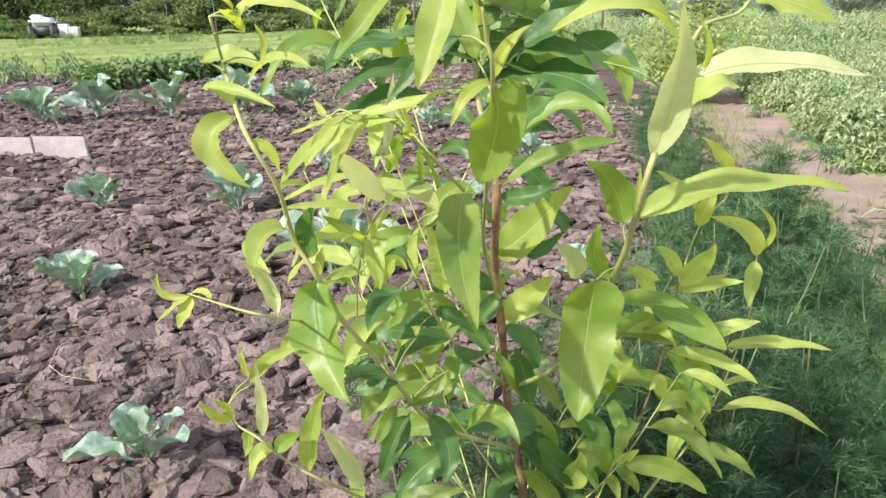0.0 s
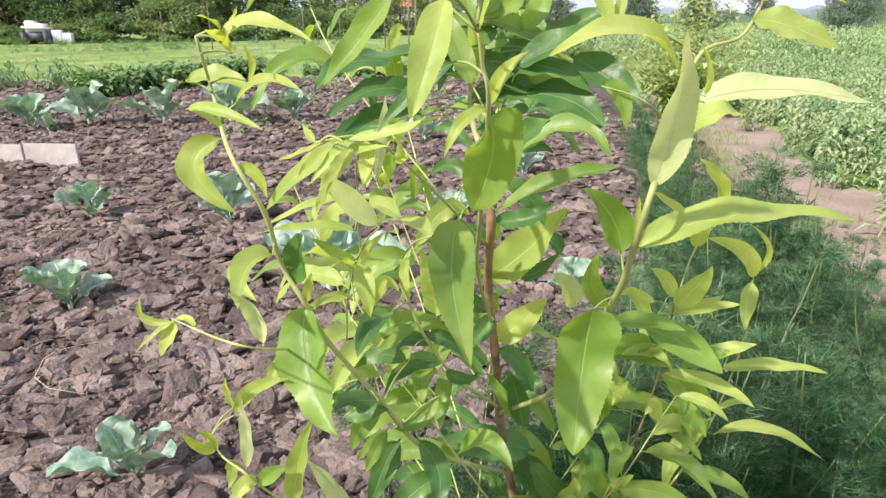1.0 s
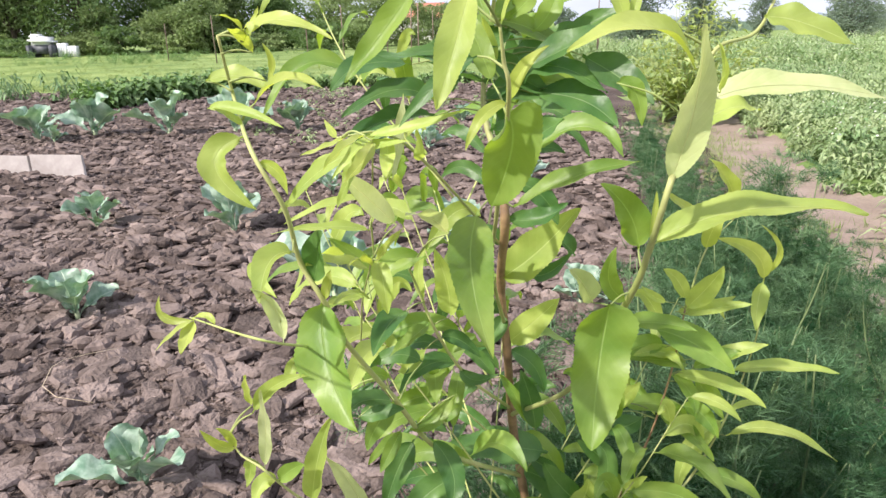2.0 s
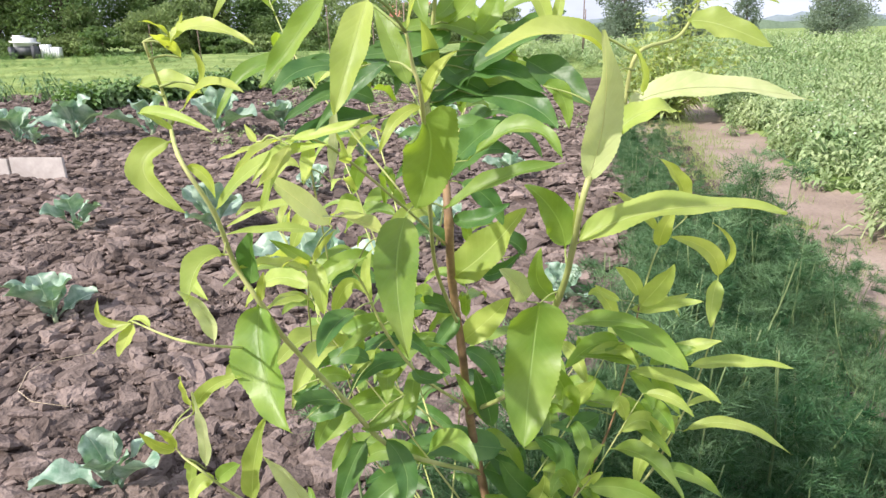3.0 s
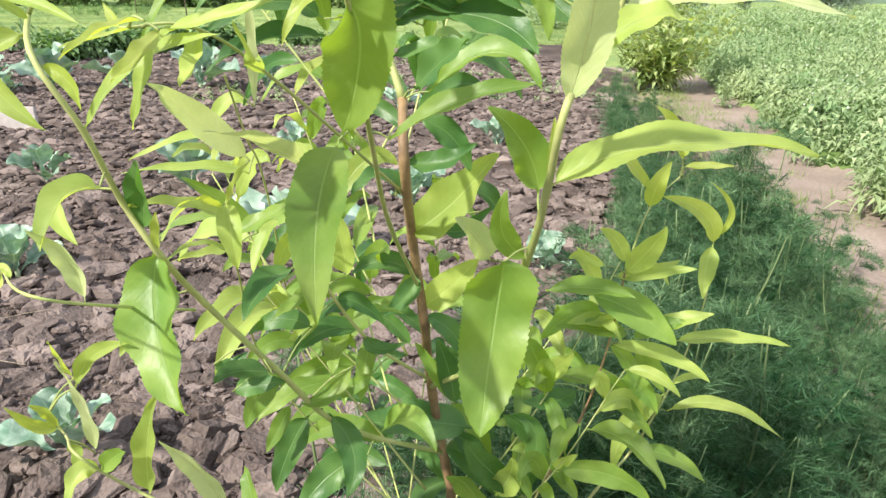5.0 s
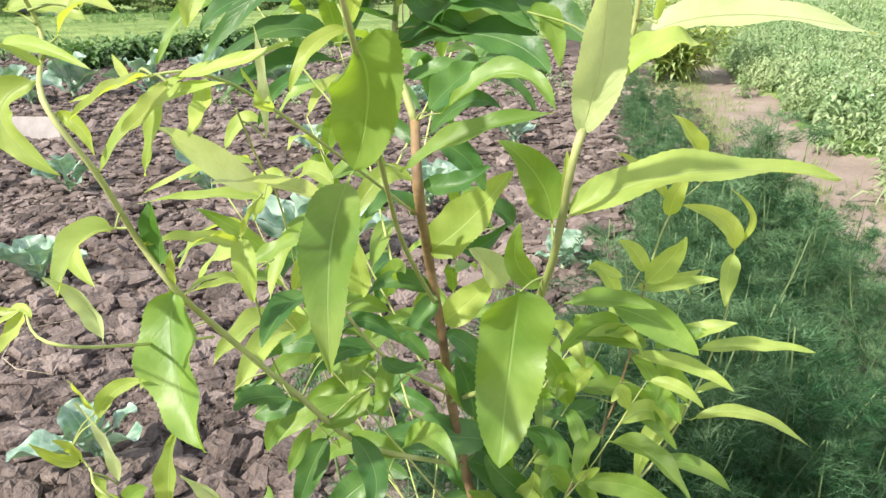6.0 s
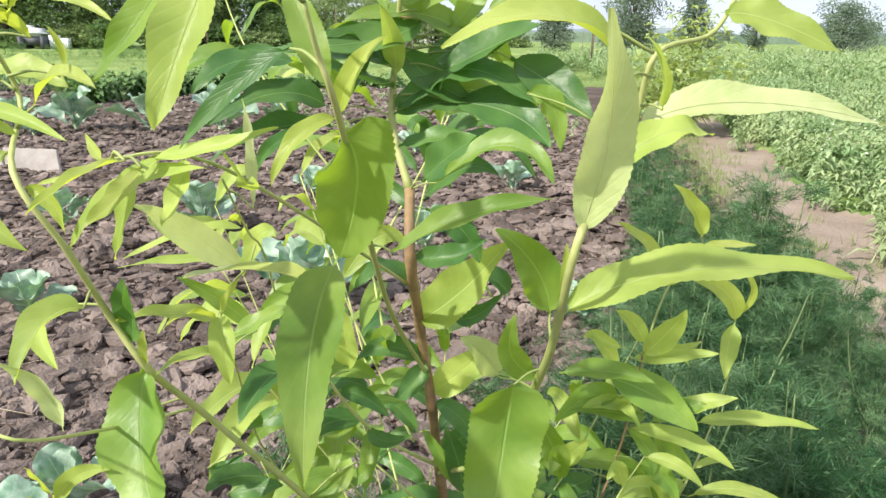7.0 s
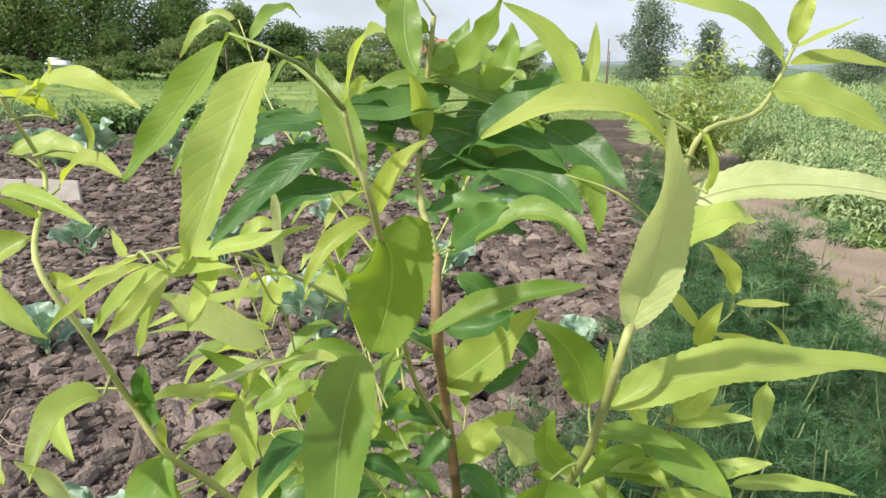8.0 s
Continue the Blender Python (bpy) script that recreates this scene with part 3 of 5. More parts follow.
twig(twig_b, [(-0.145, 0.456, 0.889), (-0.138, 0.458, 0.884), (-0.132, 0.460, 0.875)])
leaf(twig_b, (-0.132, 0.460, 0.875), (-0.122, 0.440, 0.924), (-0.113, 0.404, 0.977), 0.0129, 0.95)
twig(twig_b, [(-0.157, 0.463, 0.905), (-0.147, 0.462, 0.918), (-0.136, 0.461, 0.925)])
leaf(twig_b, (-0.136, 0.461, 0.925), (-0.115, 0.449, 0.954), (-0.086, 0.432, 0.971), 0.0127, 0.65)
leaf(twig_b, (-0.143, 0.453, 0.890), (-0.142, 0.458, 0.877), (-0.148, 0.460, 0.858), 0.0113, 0.6)
leaf(twig_b, (-0.093, 0.439, 0.856), (-0.084, 0.426, 0.903), (-0.070, 0.417, 0.946), 0.0182, 0.55)
twig(twig_b, [(-0.067, 0.464, 0.817), (-0.061, 0.464, 0.817), (-0.054, 0.464, 0.815)])
leaf(twig_b, (-0.054, 0.464, 0.815), (-0.063, 0.451, 0.861), (-0.078, 0.430, 0.905), 0.0188, 0.95)
leaf(twig_b, (-0.115, 0.429, 0.886), (-0.125, 0.424, 0.888), (-0.131, 0.414, 0.872), 0.0133, 0.5)
leaf(twig_b, (-0.153, 0.463, 0.893), (-0.164, 0.457, 0.901), (-0.173, 0.448, 0.921), 0.0092, 0.8)
leaf(twig_b, (-0.153, 0.463, 0.893), (-0.156, 0.460, 0.907), (-0.164, 0.456, 0.916), 0.0076, 0.85)
twig(twig_b, [(-0.157, 0.463, 0.905), (-0.147, 0.463, 0.921), (-0.137, 0.463, 0.930)])
leaf(twig_b, (-0.137, 0.463, 0.930), (-0.134, 0.449, 0.953), (-0.129, 0.430, 0.975), 0.0100, 0.8)
leaf(twig_b, (-0.115, 0.429, 0.886), (-0.102, 0.423, 0.900), (-0.090, 0.412, 0.912), 0.0137, 0.35)
leaf(twig_b, (-0.029, 0.554, 0.715), (-0.003, 0.551, 0.731), (0.042, 0.547, 0.740), 0.0254, 0.3)
twig(limb_k, [(-0.047, 0.397, 1.144), (-0.040, 0.385, 1.149), (-0.032, 0.373, 1.148)])
leaf(limb_k, (-0.032, 0.373, 1.148), (-0.042, 0.356, 1.145), (-0.052, 0.340, 1.136), 0.0082, 0.8)
twig(limb_k, [(-0.042, 0.400, 1.144), (-0.036, 0.390, 1.146), (-0.029, 0.380, 1.144)])
leaf(limb_k, (-0.029, 0.380, 1.144), (-0.034, 0.367, 1.135), (-0.045, 0.358, 1.125), 0.0098, 0.75)
leaf(limb_k, (-0.045, 0.398, 1.144), (-0.054, 0.385, 1.141), (-0.069, 0.379, 1.137), 0.0058, 0.75)
leaf(limb_k, (-0.037, 0.403, 1.143), (-0.044, 0.395, 1.122), (-0.054, 0.403, 1.099), 0.0092, 0.65)
leaf(limb_k, (-0.022, 0.412, 1.143), (-0.021, 0.393, 1.130), (-0.022, 0.374, 1.122), 0.0104, 0.6)
leaf(limb_k, (-0.035, 0.405, 1.143), (-0.007, 0.393, 1.149), (0.022, 0.390, 1.158), 0.0086, 0.6)
leaf(limb_k, (-0.050, 0.395, 1.144), (-0.053, 0.397, 1.148), (-0.057, 0.400, 1.154), 0.0049, 0.8)
leaf(limb_k, (-0.025, 0.411, 1.143), (-0.037, 0.394, 1.139), (-0.053, 0.384, 1.122), 0.0085, 0.65)
leaf(limb_k, (-0.001, 0.451, 1.119), (-0.002, 0.423, 1.130), (-0.004, 0.401, 1.148), 0.0097, 0.65)
twig(limb_h, [(-0.042, 0.505, 1.028), (-0.031, 0.496, 1.051), (-0.020, 0.487, 1.064)])
leaf(limb_h, (-0.020, 0.487, 1.064), (-0.040, 0.458, 1.094), (-0.054, 0.424, 1.118), 0.0190, 0.95)
twig(limb_b, [(-0.012, 0.556, 1.003), (0.004, 0.523, 1.038), (0.019, 0.490, 1.055)])
leaf(limb_b, (0.019, 0.490, 1.055), (0.003, 0.419, 1.088), (-0.012, 0.362, 1.105), 0.0157, 0.95)
twig(limb_i, [(-0.038, 0.534, 1.100), (-0.031, 0.532, 1.097), (-0.023, 0.530, 1.089)])
leaf(limb_i, (-0.023, 0.530, 1.089), (-0.015, 0.506, 1.128), (-0.011, 0.476, 1.161), 0.0115, 0.95)
twig(limb_h, [(-0.042, 0.505, 1.028), (-0.041, 0.499, 1.031), (-0.039, 0.492, 1.031)])
leaf(limb_h, (-0.039, 0.492, 1.031), (-0.028, 0.472, 1.052), (-0.014, 0.453, 1.072), 0.0078, 0.8)
twig(limb_h, [(-0.042, 0.505, 1.028), (-0.041, 0.499, 1.030), (-0.040, 0.492, 1.029)])
leaf(limb_h, (-0.040, 0.492, 1.029), (-0.047, 0.471, 1.044), (-0.053, 0.442, 1.048), 0.0087, 0.75)
twig(limb_h, [(-0.042, 0.505, 1.028), (-0.039, 0.495, 1.035), (-0.036, 0.484, 1.038)])
leaf(limb_h, (-0.036, 0.484, 1.038), (-0.031, 0.468, 1.025), (-0.029, 0.467, 1.001), 0.0164, 0.65)
leaf(limb_h, (-0.052, 0.554, 0.980), (-0.069, 0.545, 0.981), (-0.086, 0.522, 0.985), 0.0104, 0.6)
twig(limb_h, [(-0.047, 0.530, 1.004), (-0.046, 0.524, 1.000), (-0.044, 0.517, 0.992)])
leaf(limb_h, (-0.044, 0.517, 0.992), (-0.058, 0.496, 1.007), (-0.070, 0.467, 1.008), 0.0113, 0.6)
leaf(limb_h, (-0.043, 0.514, 1.020), (-0.067, 0.492, 1.035), (-0.086, 0.463, 1.043), 0.0138, 0.5)
twig(limb_i, [(-0.046, 0.629, 1.034), (-0.048, 0.626, 1.028), (-0.050, 0.623, 1.020)])
leaf(limb_i, (-0.050, 0.623, 1.020), (-0.083, 0.608, 1.030), (-0.136, 0.587, 1.031), 0.0124, 0.5)
leaf(limb_i, (-0.044, 0.593, 1.058), (-0.076, 0.574, 1.061), (-0.117, 0.555, 1.048), 0.0132, 0.5)
leaf(limb_h, (-0.048, 0.538, 0.996), (-0.024, 0.538, 1.010), (0.003, 0.528, 1.024), 0.0149, 0.35)
twig(limb_h, [(-0.052, 0.554, 0.980), (-0.043, 0.557, 0.988), (-0.034, 0.561, 0.991)])
leaf(limb_h, (-0.034, 0.561, 0.991), (-0.056, 0.555, 1.017), (-0.080, 0.546, 1.038), 0.0138, 0.4)
twig(limb_b, [(0.001, 0.601, 0.953), (-0.008, 0.596, 0.953), (-0.017, 0.592, 0.948)])
leaf(limb_b, (-0.017, 0.592, 0.948), (-0.034, 0.566, 0.945), (-0.047, 0.539, 0.929), 0.0275, 0.02)
leaf(limb_d, (0.047, 0.388, 1.156), (0.052, 0.397, 1.135), (0.042, 0.411, 1.096), 0.0330, 0.27, 0, strap)
leaf(limb_d, (0.047, 0.379, 1.163), (0.032, 0.371, 1.157), (0.022, 0.368, 1.139), 0.0083, 0.85)
leaf(limb_d, (0.047, 0.379, 1.163), (0.053, 0.374, 1.180), (0.066, 0.367, 1.193), 0.0090, 0.85)
twig(limb_d, [(0.047, 0.388, 1.156), (0.044, 0.394, 1.166), (0.041, 0.400, 1.172)])
leaf(limb_d, (0.041, 0.400, 1.172), (0.032, 0.408, 1.196), (0.022, 0.418, 1.219), 0.0154, 0.45)
twig(limb_d, [(0.053, 0.457, 1.093), (0.045, 0.450, 1.091), (0.037, 0.443, 1.085)])
leaf(limb_d, (0.037, 0.443, 1.085), (0.028, 0.403, 1.057), (0.033, 0.332, 1.031), 0.0330, 0.2)
leaf(trunk, (0.084, 0.663, 0.951), (0.120, 0.647, 0.985), (0.155, 0.627, 1.035), 0.0470, 0.6)
leaf(trunk, (0.096, 0.696, 0.857), (0.125, 0.687, 0.887), (0.150, 0.671, 0.922), 0.0356, 0.5)
twig(limb_c, [(0.145, 0.456, 1.000), (0.135, 0.461, 1.004), (0.126, 0.466, 1.004)])
leaf(limb_c, (0.126, 0.466, 1.004), (0.115, 0.454, 1.024), (0.101, 0.441, 1.041), 0.0197, 0.95)
twig(limb_c, [(0.145, 0.438, 1.023), (0.137, 0.435, 1.022), (0.129, 0.432, 1.017)])
leaf(limb_c, (0.129, 0.432, 1.017), (0.125, 0.437, 0.970), (0.115, 0.411, 0.912), 0.0428, 0.47, 0, strap)
leaf(limb_c, (0.147, 0.393, 1.110), (0.151, 0.378, 1.155), (0.137, 0.342, 1.202), 0.0241, 0.95)
leaf(limb_c, (0.195, 0.472, 1.147), (0.249, 0.469, 1.161), (0.336, 0.472, 1.149), 0.0266, 0.95)
leaf(limb_c, (0.145, 0.410, 1.065), (0.203, 0.409, 1.089), (0.297, 0.421, 1.080), 0.0260, 0.55)
twig(limb_c, [(0.145, 0.422, 1.047), (0.145, 0.428, 1.053), (0.146, 0.433, 1.057)])
leaf(limb_c, (0.146, 0.433, 1.057), (0.137, 0.430, 1.083), (0.115, 0.423, 1.106), 0.0245, 0.25)
twig(limb_d, [(0.053, 0.465, 1.085), (0.059, 0.466, 1.084), (0.065, 0.467, 1.080)])
leaf(limb_d, (0.065, 0.467, 1.080), (0.103, 0.452, 1.104), (0.148, 0.450, 1.114), 0.0170, 0.35)
leaf(limb_c, (0.173, 0.436, 1.131), (0.198, 0.438, 1.149), (0.225, 0.445, 1.147), 0.0190, 0.5)
twig(limb_c, [(0.200, 0.470, 1.174), (0.191, 0.463, 1.176), (0.183, 0.456, 1.174)])
leaf(limb_c, (0.183, 0.456, 1.174), (0.141, 0.432, 1.201), (0.088, 0.420, 1.188), 0.0238, 0.7)
twig(limb_c, [(0.197, 0.472, 1.159), (0.201, 0.466, 1.160), (0.204, 0.460, 1.158)])
leaf(limb_c, (0.204, 0.460, 1.158), (0.193, 0.438, 1.178), (0.173, 0.406, 1.194), 0.0109, 0.6)
leaf(limb_c, (0.246, 0.493, 1.206), (0.267, 0.485, 1.203), (0.302, 0.473, 1.187), 0.0264, 0.65)
leaf(limb_c, (0.253, 0.496, 1.219), (0.218, 0.491, 1.244), (0.164, 0.483, 1.249), 0.0203, 0.6)
leaf(limb_c, (0.253, 0.496, 1.219), (0.283, 0.496, 1.223), (0.314, 0.495, 1.217), 0.0126, 0.7)
leaf(limb_c, (0.258, 0.499, 1.228), (0.259, 0.497, 1.245), (0.264, 0.494, 1.258), 0.0122, 0.75)
leaf(limb_c, (0.258, 0.499, 1.228), (0.267, 0.483, 1.235), (0.269, 0.462, 1.241), 0.0063, 0.75)
leaf(limb_c, (0.186, 0.458, 1.138), (0.173, 0.433, 1.141), (0.156, 0.395, 1.141), 0.0126, 0.6)
leaf(limb_c, (0.145, 0.410, 1.065), (0.146, 0.409, 1.089), (0.146, 0.409, 1.103), 0.0045, 0.8)
twig(leader, [(0.067, 0.640, 1.191), (0.109, 0.633, 1.193), (0.151, 0.626, 1.178)])
leaf(leader, (0.151, 0.626, 1.178), (0.180, 0.603, 1.159), (0.201, 0.572, 1.138), 0.0353, 0.03)
twig(leader, [(0.066, 0.642, 1.170), (0.084, 0.637, 1.173), (0.102, 0.632, 1.168)])
leaf(leader, (0.102, 0.632, 1.168), (0.135, 0.614, 1.186), (0.166, 0.589, 1.201), 0.0341, 0.05)
twig(trunk, [(0.076, 0.618, 1.080), (0.086, 0.614, 1.086), (0.097, 0.609, 1.088)])
leaf(trunk, (0.097, 0.609, 1.088), (0.144, 0.591, 1.119), (0.177, 0.569, 1.095), 0.0247, 0.3)
twig(trunk, [(0.076, 0.618, 1.080), (0.080, 0.609, 1.088), (0.085, 0.600, 1.091)])
leaf(trunk, (0.085, 0.600, 1.091), (0.103, 0.581, 1.113), (0.121, 0.557, 1.130), 0.0289, 0.04)
twig(leader, [(0.064, 0.641, 1.149), (0.086, 0.636, 1.151), (0.108, 0.631, 1.145)])
leaf(leader, (0.108, 0.631, 1.145), (0.150, 0.613, 1.139), (0.177, 0.591, 1.117), 0.0369, 0.04)
leaf(leader, (0.066, 0.642, 1.175), (0.014, 0.613, 1.180), (-0.037, 0.587, 1.183), 0.0274, 0.12)
leaf(leader, (0.065, 0.641, 1.155), (0.041, 0.613, 1.163), (0.009, 0.589, 1.177), 0.0247, 0.08)
twig(leader, [(0.069, 0.636, 1.203), (0.077, 0.635, 1.205), (0.086, 0.634, 1.203)])
leaf(leader, (0.086, 0.634, 1.203), (0.052, 0.623, 1.190), (-0.010, 0.608, 1.184), 0.0335, 0.1)
twig(limb_d, [(0.039, 0.358, 1.203), (0.030, 0.346, 1.215), (0.022, 0.333, 1.220)])
leaf(limb_d, (0.022, 0.333, 1.220), (0.013, 0.316, 1.194), (0.004, 0.308, 1.168), 0.0186, 0.55)
twig(limb_d, [(0.039, 0.358, 1.203), (0.019, 0.367, 1.219), (-0.000, 0.377, 1.226)])
leaf(limb_d, (-0.000, 0.377, 1.226), (-0.021, 0.381, 1.200), (-0.042, 0.380, 1.176), 0.0161, 0.35)
twig(limb_d, [(0.043, 0.367, 1.182), (0.036, 0.374, 1.187), (0.030, 0.380, 1.188)])
leaf(limb_d, (0.030, 0.380, 1.188), (0.008, 0.381, 1.174), (-0.014, 0.380, 1.151), 0.0109, 0.18)
twig(leader, [(0.066, 0.642, 1.170), (0.031, 0.639, 1.178), (-0.004, 0.636, 1.173)])
leaf(leader, (-0.004, 0.636, 1.173), (-0.048, 0.622, 1.174), (-0.075, 0.603, 1.153), 0.0275, 0.06)
twig(leader, [(0.063, 0.640, 1.134), (0.040, 0.638, 1.141), (0.016, 0.635, 1.140)])
leaf(leader, (0.016, 0.635, 1.140), (-0.021, 0.621, 1.152), (-0.067, 0.604, 1.130), 0.0272, 0.04)
twig(leader, [(0.063, 0.640, 1.129), (0.039, 0.638, 1.132), (0.016, 0.636, 1.126)])
leaf(leader, (0.016, 0.636, 1.126), (-0.029, 0.622, 1.125), (-0.071, 0.605, 1.102), 0.0238, 0.12)
twig(leader, [(0.066, 0.642, 1.175), (0.108, 0.642, 1.182), (0.149, 0.642, 1.172)])
leaf(leader, (0.149, 0.642, 1.172), (0.087, 0.637, 1.208), (0.022, 0.632, 1.198), 0.0246, 0.45)
twig(leader, [(0.073, 0.619, 1.250), (0.064, 0.619, 1.262), (0.055, 0.619, 1.269)])
leaf(leader, (0.055, 0.619, 1.269), (0.053, 0.609, 1.238), (0.062, 0.595, 1.209), 0.0265, 0.3)
twig(leader, [(0.069, 0.634, 1.209), (0.076, 0.634, 1.211), (0.083, 0.634, 1.210)])
leaf(leader, (0.083, 0.634, 1.210), (0.105, 0.617, 1.233), (0.117, 0.595, 1.260), 0.0254, 0.4)
twig(leader, [(0.069, 0.636, 1.203), (0.088, 0.636, 1.205), (0.107, 0.636, 1.199)])
leaf(leader, (0.107, 0.636, 1.199), (0.125, 0.638, 1.221), (0.129, 0.640, 1.248), 0.0230, 0.2)
leaf(leader, (0.064, 0.640, 1.139), (0.086, 0.635, 1.155), (0.107, 0.628, 1.168), 0.0183, 0.05)
twig(leader, [(0.069, 0.636, 1.203), (0.060, 0.636, 1.205), (0.051, 0.636, 1.204)])
leaf(leader, (0.051, 0.636, 1.204), (0.042, 0.629, 1.178), (0.032, 0.620, 1.149), 0.0182, 0.04)
leaf(leader, (0.068, 0.632, 1.111), (0.105, 0.627, 1.119), (0.139, 0.619, 1.109), 0.0191, 0.1)
leaf(leader, (0.063, 0.640, 1.134), (0.103, 0.634, 1.145), (0.139, 0.624, 1.140), 0.0201, 0.08)
twig(limb_c, [(0.201, 0.469, 1.185), (0.170, 0.469, 1.200), (0.138, 0.469, 1.202)])
leaf(limb_c, (0.138, 0.469, 1.202), (0.127, 0.468, 1.227), (0.101, 0.466, 1.245), 0.0135, 0.5)
twig(limb_c, [(0.201, 0.469, 1.185), (0.171, 0.470, 1.199), (0.140, 0.470, 1.201)])
leaf(limb_c, (0.140, 0.470, 1.201), (0.146, 0.472, 1.218), (0.147, 0.475, 1.238), 0.0084, 0.65)
twig(limb_c, [(0.186, 0.458, 1.138), (0.161, 0.465, 1.157), (0.136, 0.472, 1.165)])
leaf(limb_c, (0.136, 0.472, 1.165), (0.149, 0.471, 1.159), (0.155, 0.469, 1.135), 0.0158, 0.3)
leaf(leader, (0.065, 0.641, 1.165), (0.065, 0.620, 1.186), (0.056, 0.600, 1.213), 0.0189, 0.5)
twig(leader, [(0.066, 0.642, 1.180), (0.101, 0.640, 1.186), (0.135, 0.639, 1.178)])
leaf(leader, (0.135, 0.639, 1.178), (0.154, 0.626, 1.202), (0.186, 0.610, 1.217), 0.0253, 0.1)
leaf(limb_e, (0.327, 0.748, 0.868), (0.345, 0.734, 0.901), (0.354, 0.717, 0.934), 0.0299, 0.65)
leaf(limb_e, (0.326, 0.750, 0.859), (0.361, 0.732, 0.875), (0.394, 0.714, 0.886), 0.0167, 0.65)
twig(limb_e, [(0.326, 0.750, 0.859), (0.321, 0.750, 0.863), (0.315, 0.750, 0.864)])
leaf(limb_e, (0.315, 0.750, 0.864), (0.356, 0.753, 0.866), (0.394, 0.757, 0.879), 0.0194, 0.6)
twig(limb_e, [(0.327, 0.748, 0.868), (0.327, 0.749, 0.875), (0.328, 0.750, 0.880)])
leaf(limb_e, (0.328, 0.750, 0.880), (0.311, 0.741, 0.909), (0.285, 0.725, 0.931), 0.0207, 0.65)
twig(limb_e, [(0.327, 0.748, 0.868), (0.315, 0.748, 0.876), (0.303, 0.748, 0.878)])
leaf(limb_e, (0.303, 0.748, 0.878), (0.281, 0.740, 0.891), (0.263, 0.729, 0.908), 0.0118, 0.6)
leaf(limb_g, (0.350, 0.758, 0.942), (0.353, 0.753, 0.968), (0.363, 0.746, 0.997), 0.0224, 0.75)
twig(limb_g, [(0.359, 0.764, 0.948), (0.354, 0.762, 0.956), (0.349, 0.761, 0.961)])
leaf(limb_g, (0.349, 0.761, 0.961), (0.317, 0.749, 0.996), (0.278, 0.732, 1.022), 0.0159, 0.85)
twig(limb_g, [(0.393, 0.785, 0.969), (0.392, 0.783, 0.977), (0.391, 0.780, 0.982)])
leaf(limb_g, (0.391, 0.780, 0.982), (0.418, 0.774, 0.984), (0.445, 0.769, 0.985), 0.0109, 0.7)
twig(limb_g, [(0.397, 0.788, 0.972), (0.394, 0.786, 0.983), (0.391, 0.783, 0.991)])
leaf(limb_g, (0.391, 0.783, 0.991), (0.377, 0.775, 1.021), (0.344, 0.762, 1.053), 0.0228, 0.85)
leaf(limb_f, (0.460, 0.812, 0.875), (0.435, 0.797, 0.920), (0.377, 0.787, 0.946), 0.0263, 0.8)
leaf(limb_f, (0.460, 0.812, 0.875), (0.451, 0.803, 0.848), (0.446, 0.790, 0.813), 0.0256, 0.65)
leaf(limb_f, (0.460, 0.813, 0.883), (0.469, 0.800, 0.922), (0.430, 0.786, 0.963), 0.0089, 0.7)
twig(limb_e, [(0.326, 0.751, 0.850), (0.282, 0.748, 0.859), (0.237, 0.746, 0.850)])
leaf(limb_e, (0.237, 0.746, 0.850), (0.288, 0.732, 0.858), (0.329, 0.713, 0.853), 0.0261, 0.25)
twig(limb_e, [(0.326, 0.752, 0.841), (0.307, 0.753, 0.845), (0.289, 0.753, 0.841)])
leaf(limb_e, (0.289, 0.753, 0.841), (0.342, 0.741, 0.822), (0.389, 0.726, 0.786), 0.0479, 0.45)
twig(limb_e, [(0.323, 0.760, 0.787), (0.346, 0.762, 0.790), (0.368, 0.764, 0.785)])
leaf(limb_e, (0.368, 0.764, 0.785), (0.405, 0.757, 0.802), (0.439, 0.744, 0.815), 0.0235, 0.6)
twig(limb_f, [(0.446, 0.804, 0.743), (0.435, 0.802, 0.748), (0.423, 0.800, 0.748)])
leaf(limb_f, (0.423, 0.800, 0.748), (0.490, 0.793, 0.755), (0.570, 0.784, 0.746), 0.0222, 0.55)
leaf(limb_e, (0.323, 0.762, 0.769), (0.391, 0.751, 0.758), (0.445, 0.737, 0.727), 0.0222, 0.5)
leaf(limb_e, (0.307, 0.757, 0.716), (0.344, 0.746, 0.695), (0.382, 0.733, 0.651), 0.0241, 0.3)
leaf(limb_f, (0.410, 0.773, 0.690), (0.360, 0.759, 0.653), (0.342, 0.747, 0.591), 0.0305, 0.5)
twig(limb_f, [(0.399, 0.769, 0.667), (0.407, 0.772, 0.666), (0.416, 0.775, 0.661)])
leaf(limb_f, (0.416, 0.775, 0.661), (0.482, 0.764, 0.675), (0.562, 0.747, 0.631), 0.0187, 0.5)
leaf(limb_f, (0.379, 0.782, 0.595), (0.431, 0.771, 0.591), (0.476, 0.758, 0.557), 0.0249, 0.35)
leaf(limb_f, (0.417, 0.780, 0.696), (0.440, 0.780, 0.709), (0.463, 0.781, 0.703), 0.0098, 0.6)
leaf(limb_e, (0.323, 0.762, 0.769), (0.349, 0.755, 0.744), (0.354, 0.745, 0.717), 0.0214, 0.3)
twig(limb_e, [(0.320, 0.761, 0.760), (0.340, 0.761, 0.757), (0.361, 0.761, 0.746)])
leaf(limb_e, (0.361, 0.761, 0.746), (0.383, 0.765, 0.734), (0.413, 0.770, 0.703), 0.0254, 0.4)
twig(limb_e, [(0.307, 0.757, 0.716), (0.274, 0.756, 0.731), (0.240, 0.755, 0.731)])
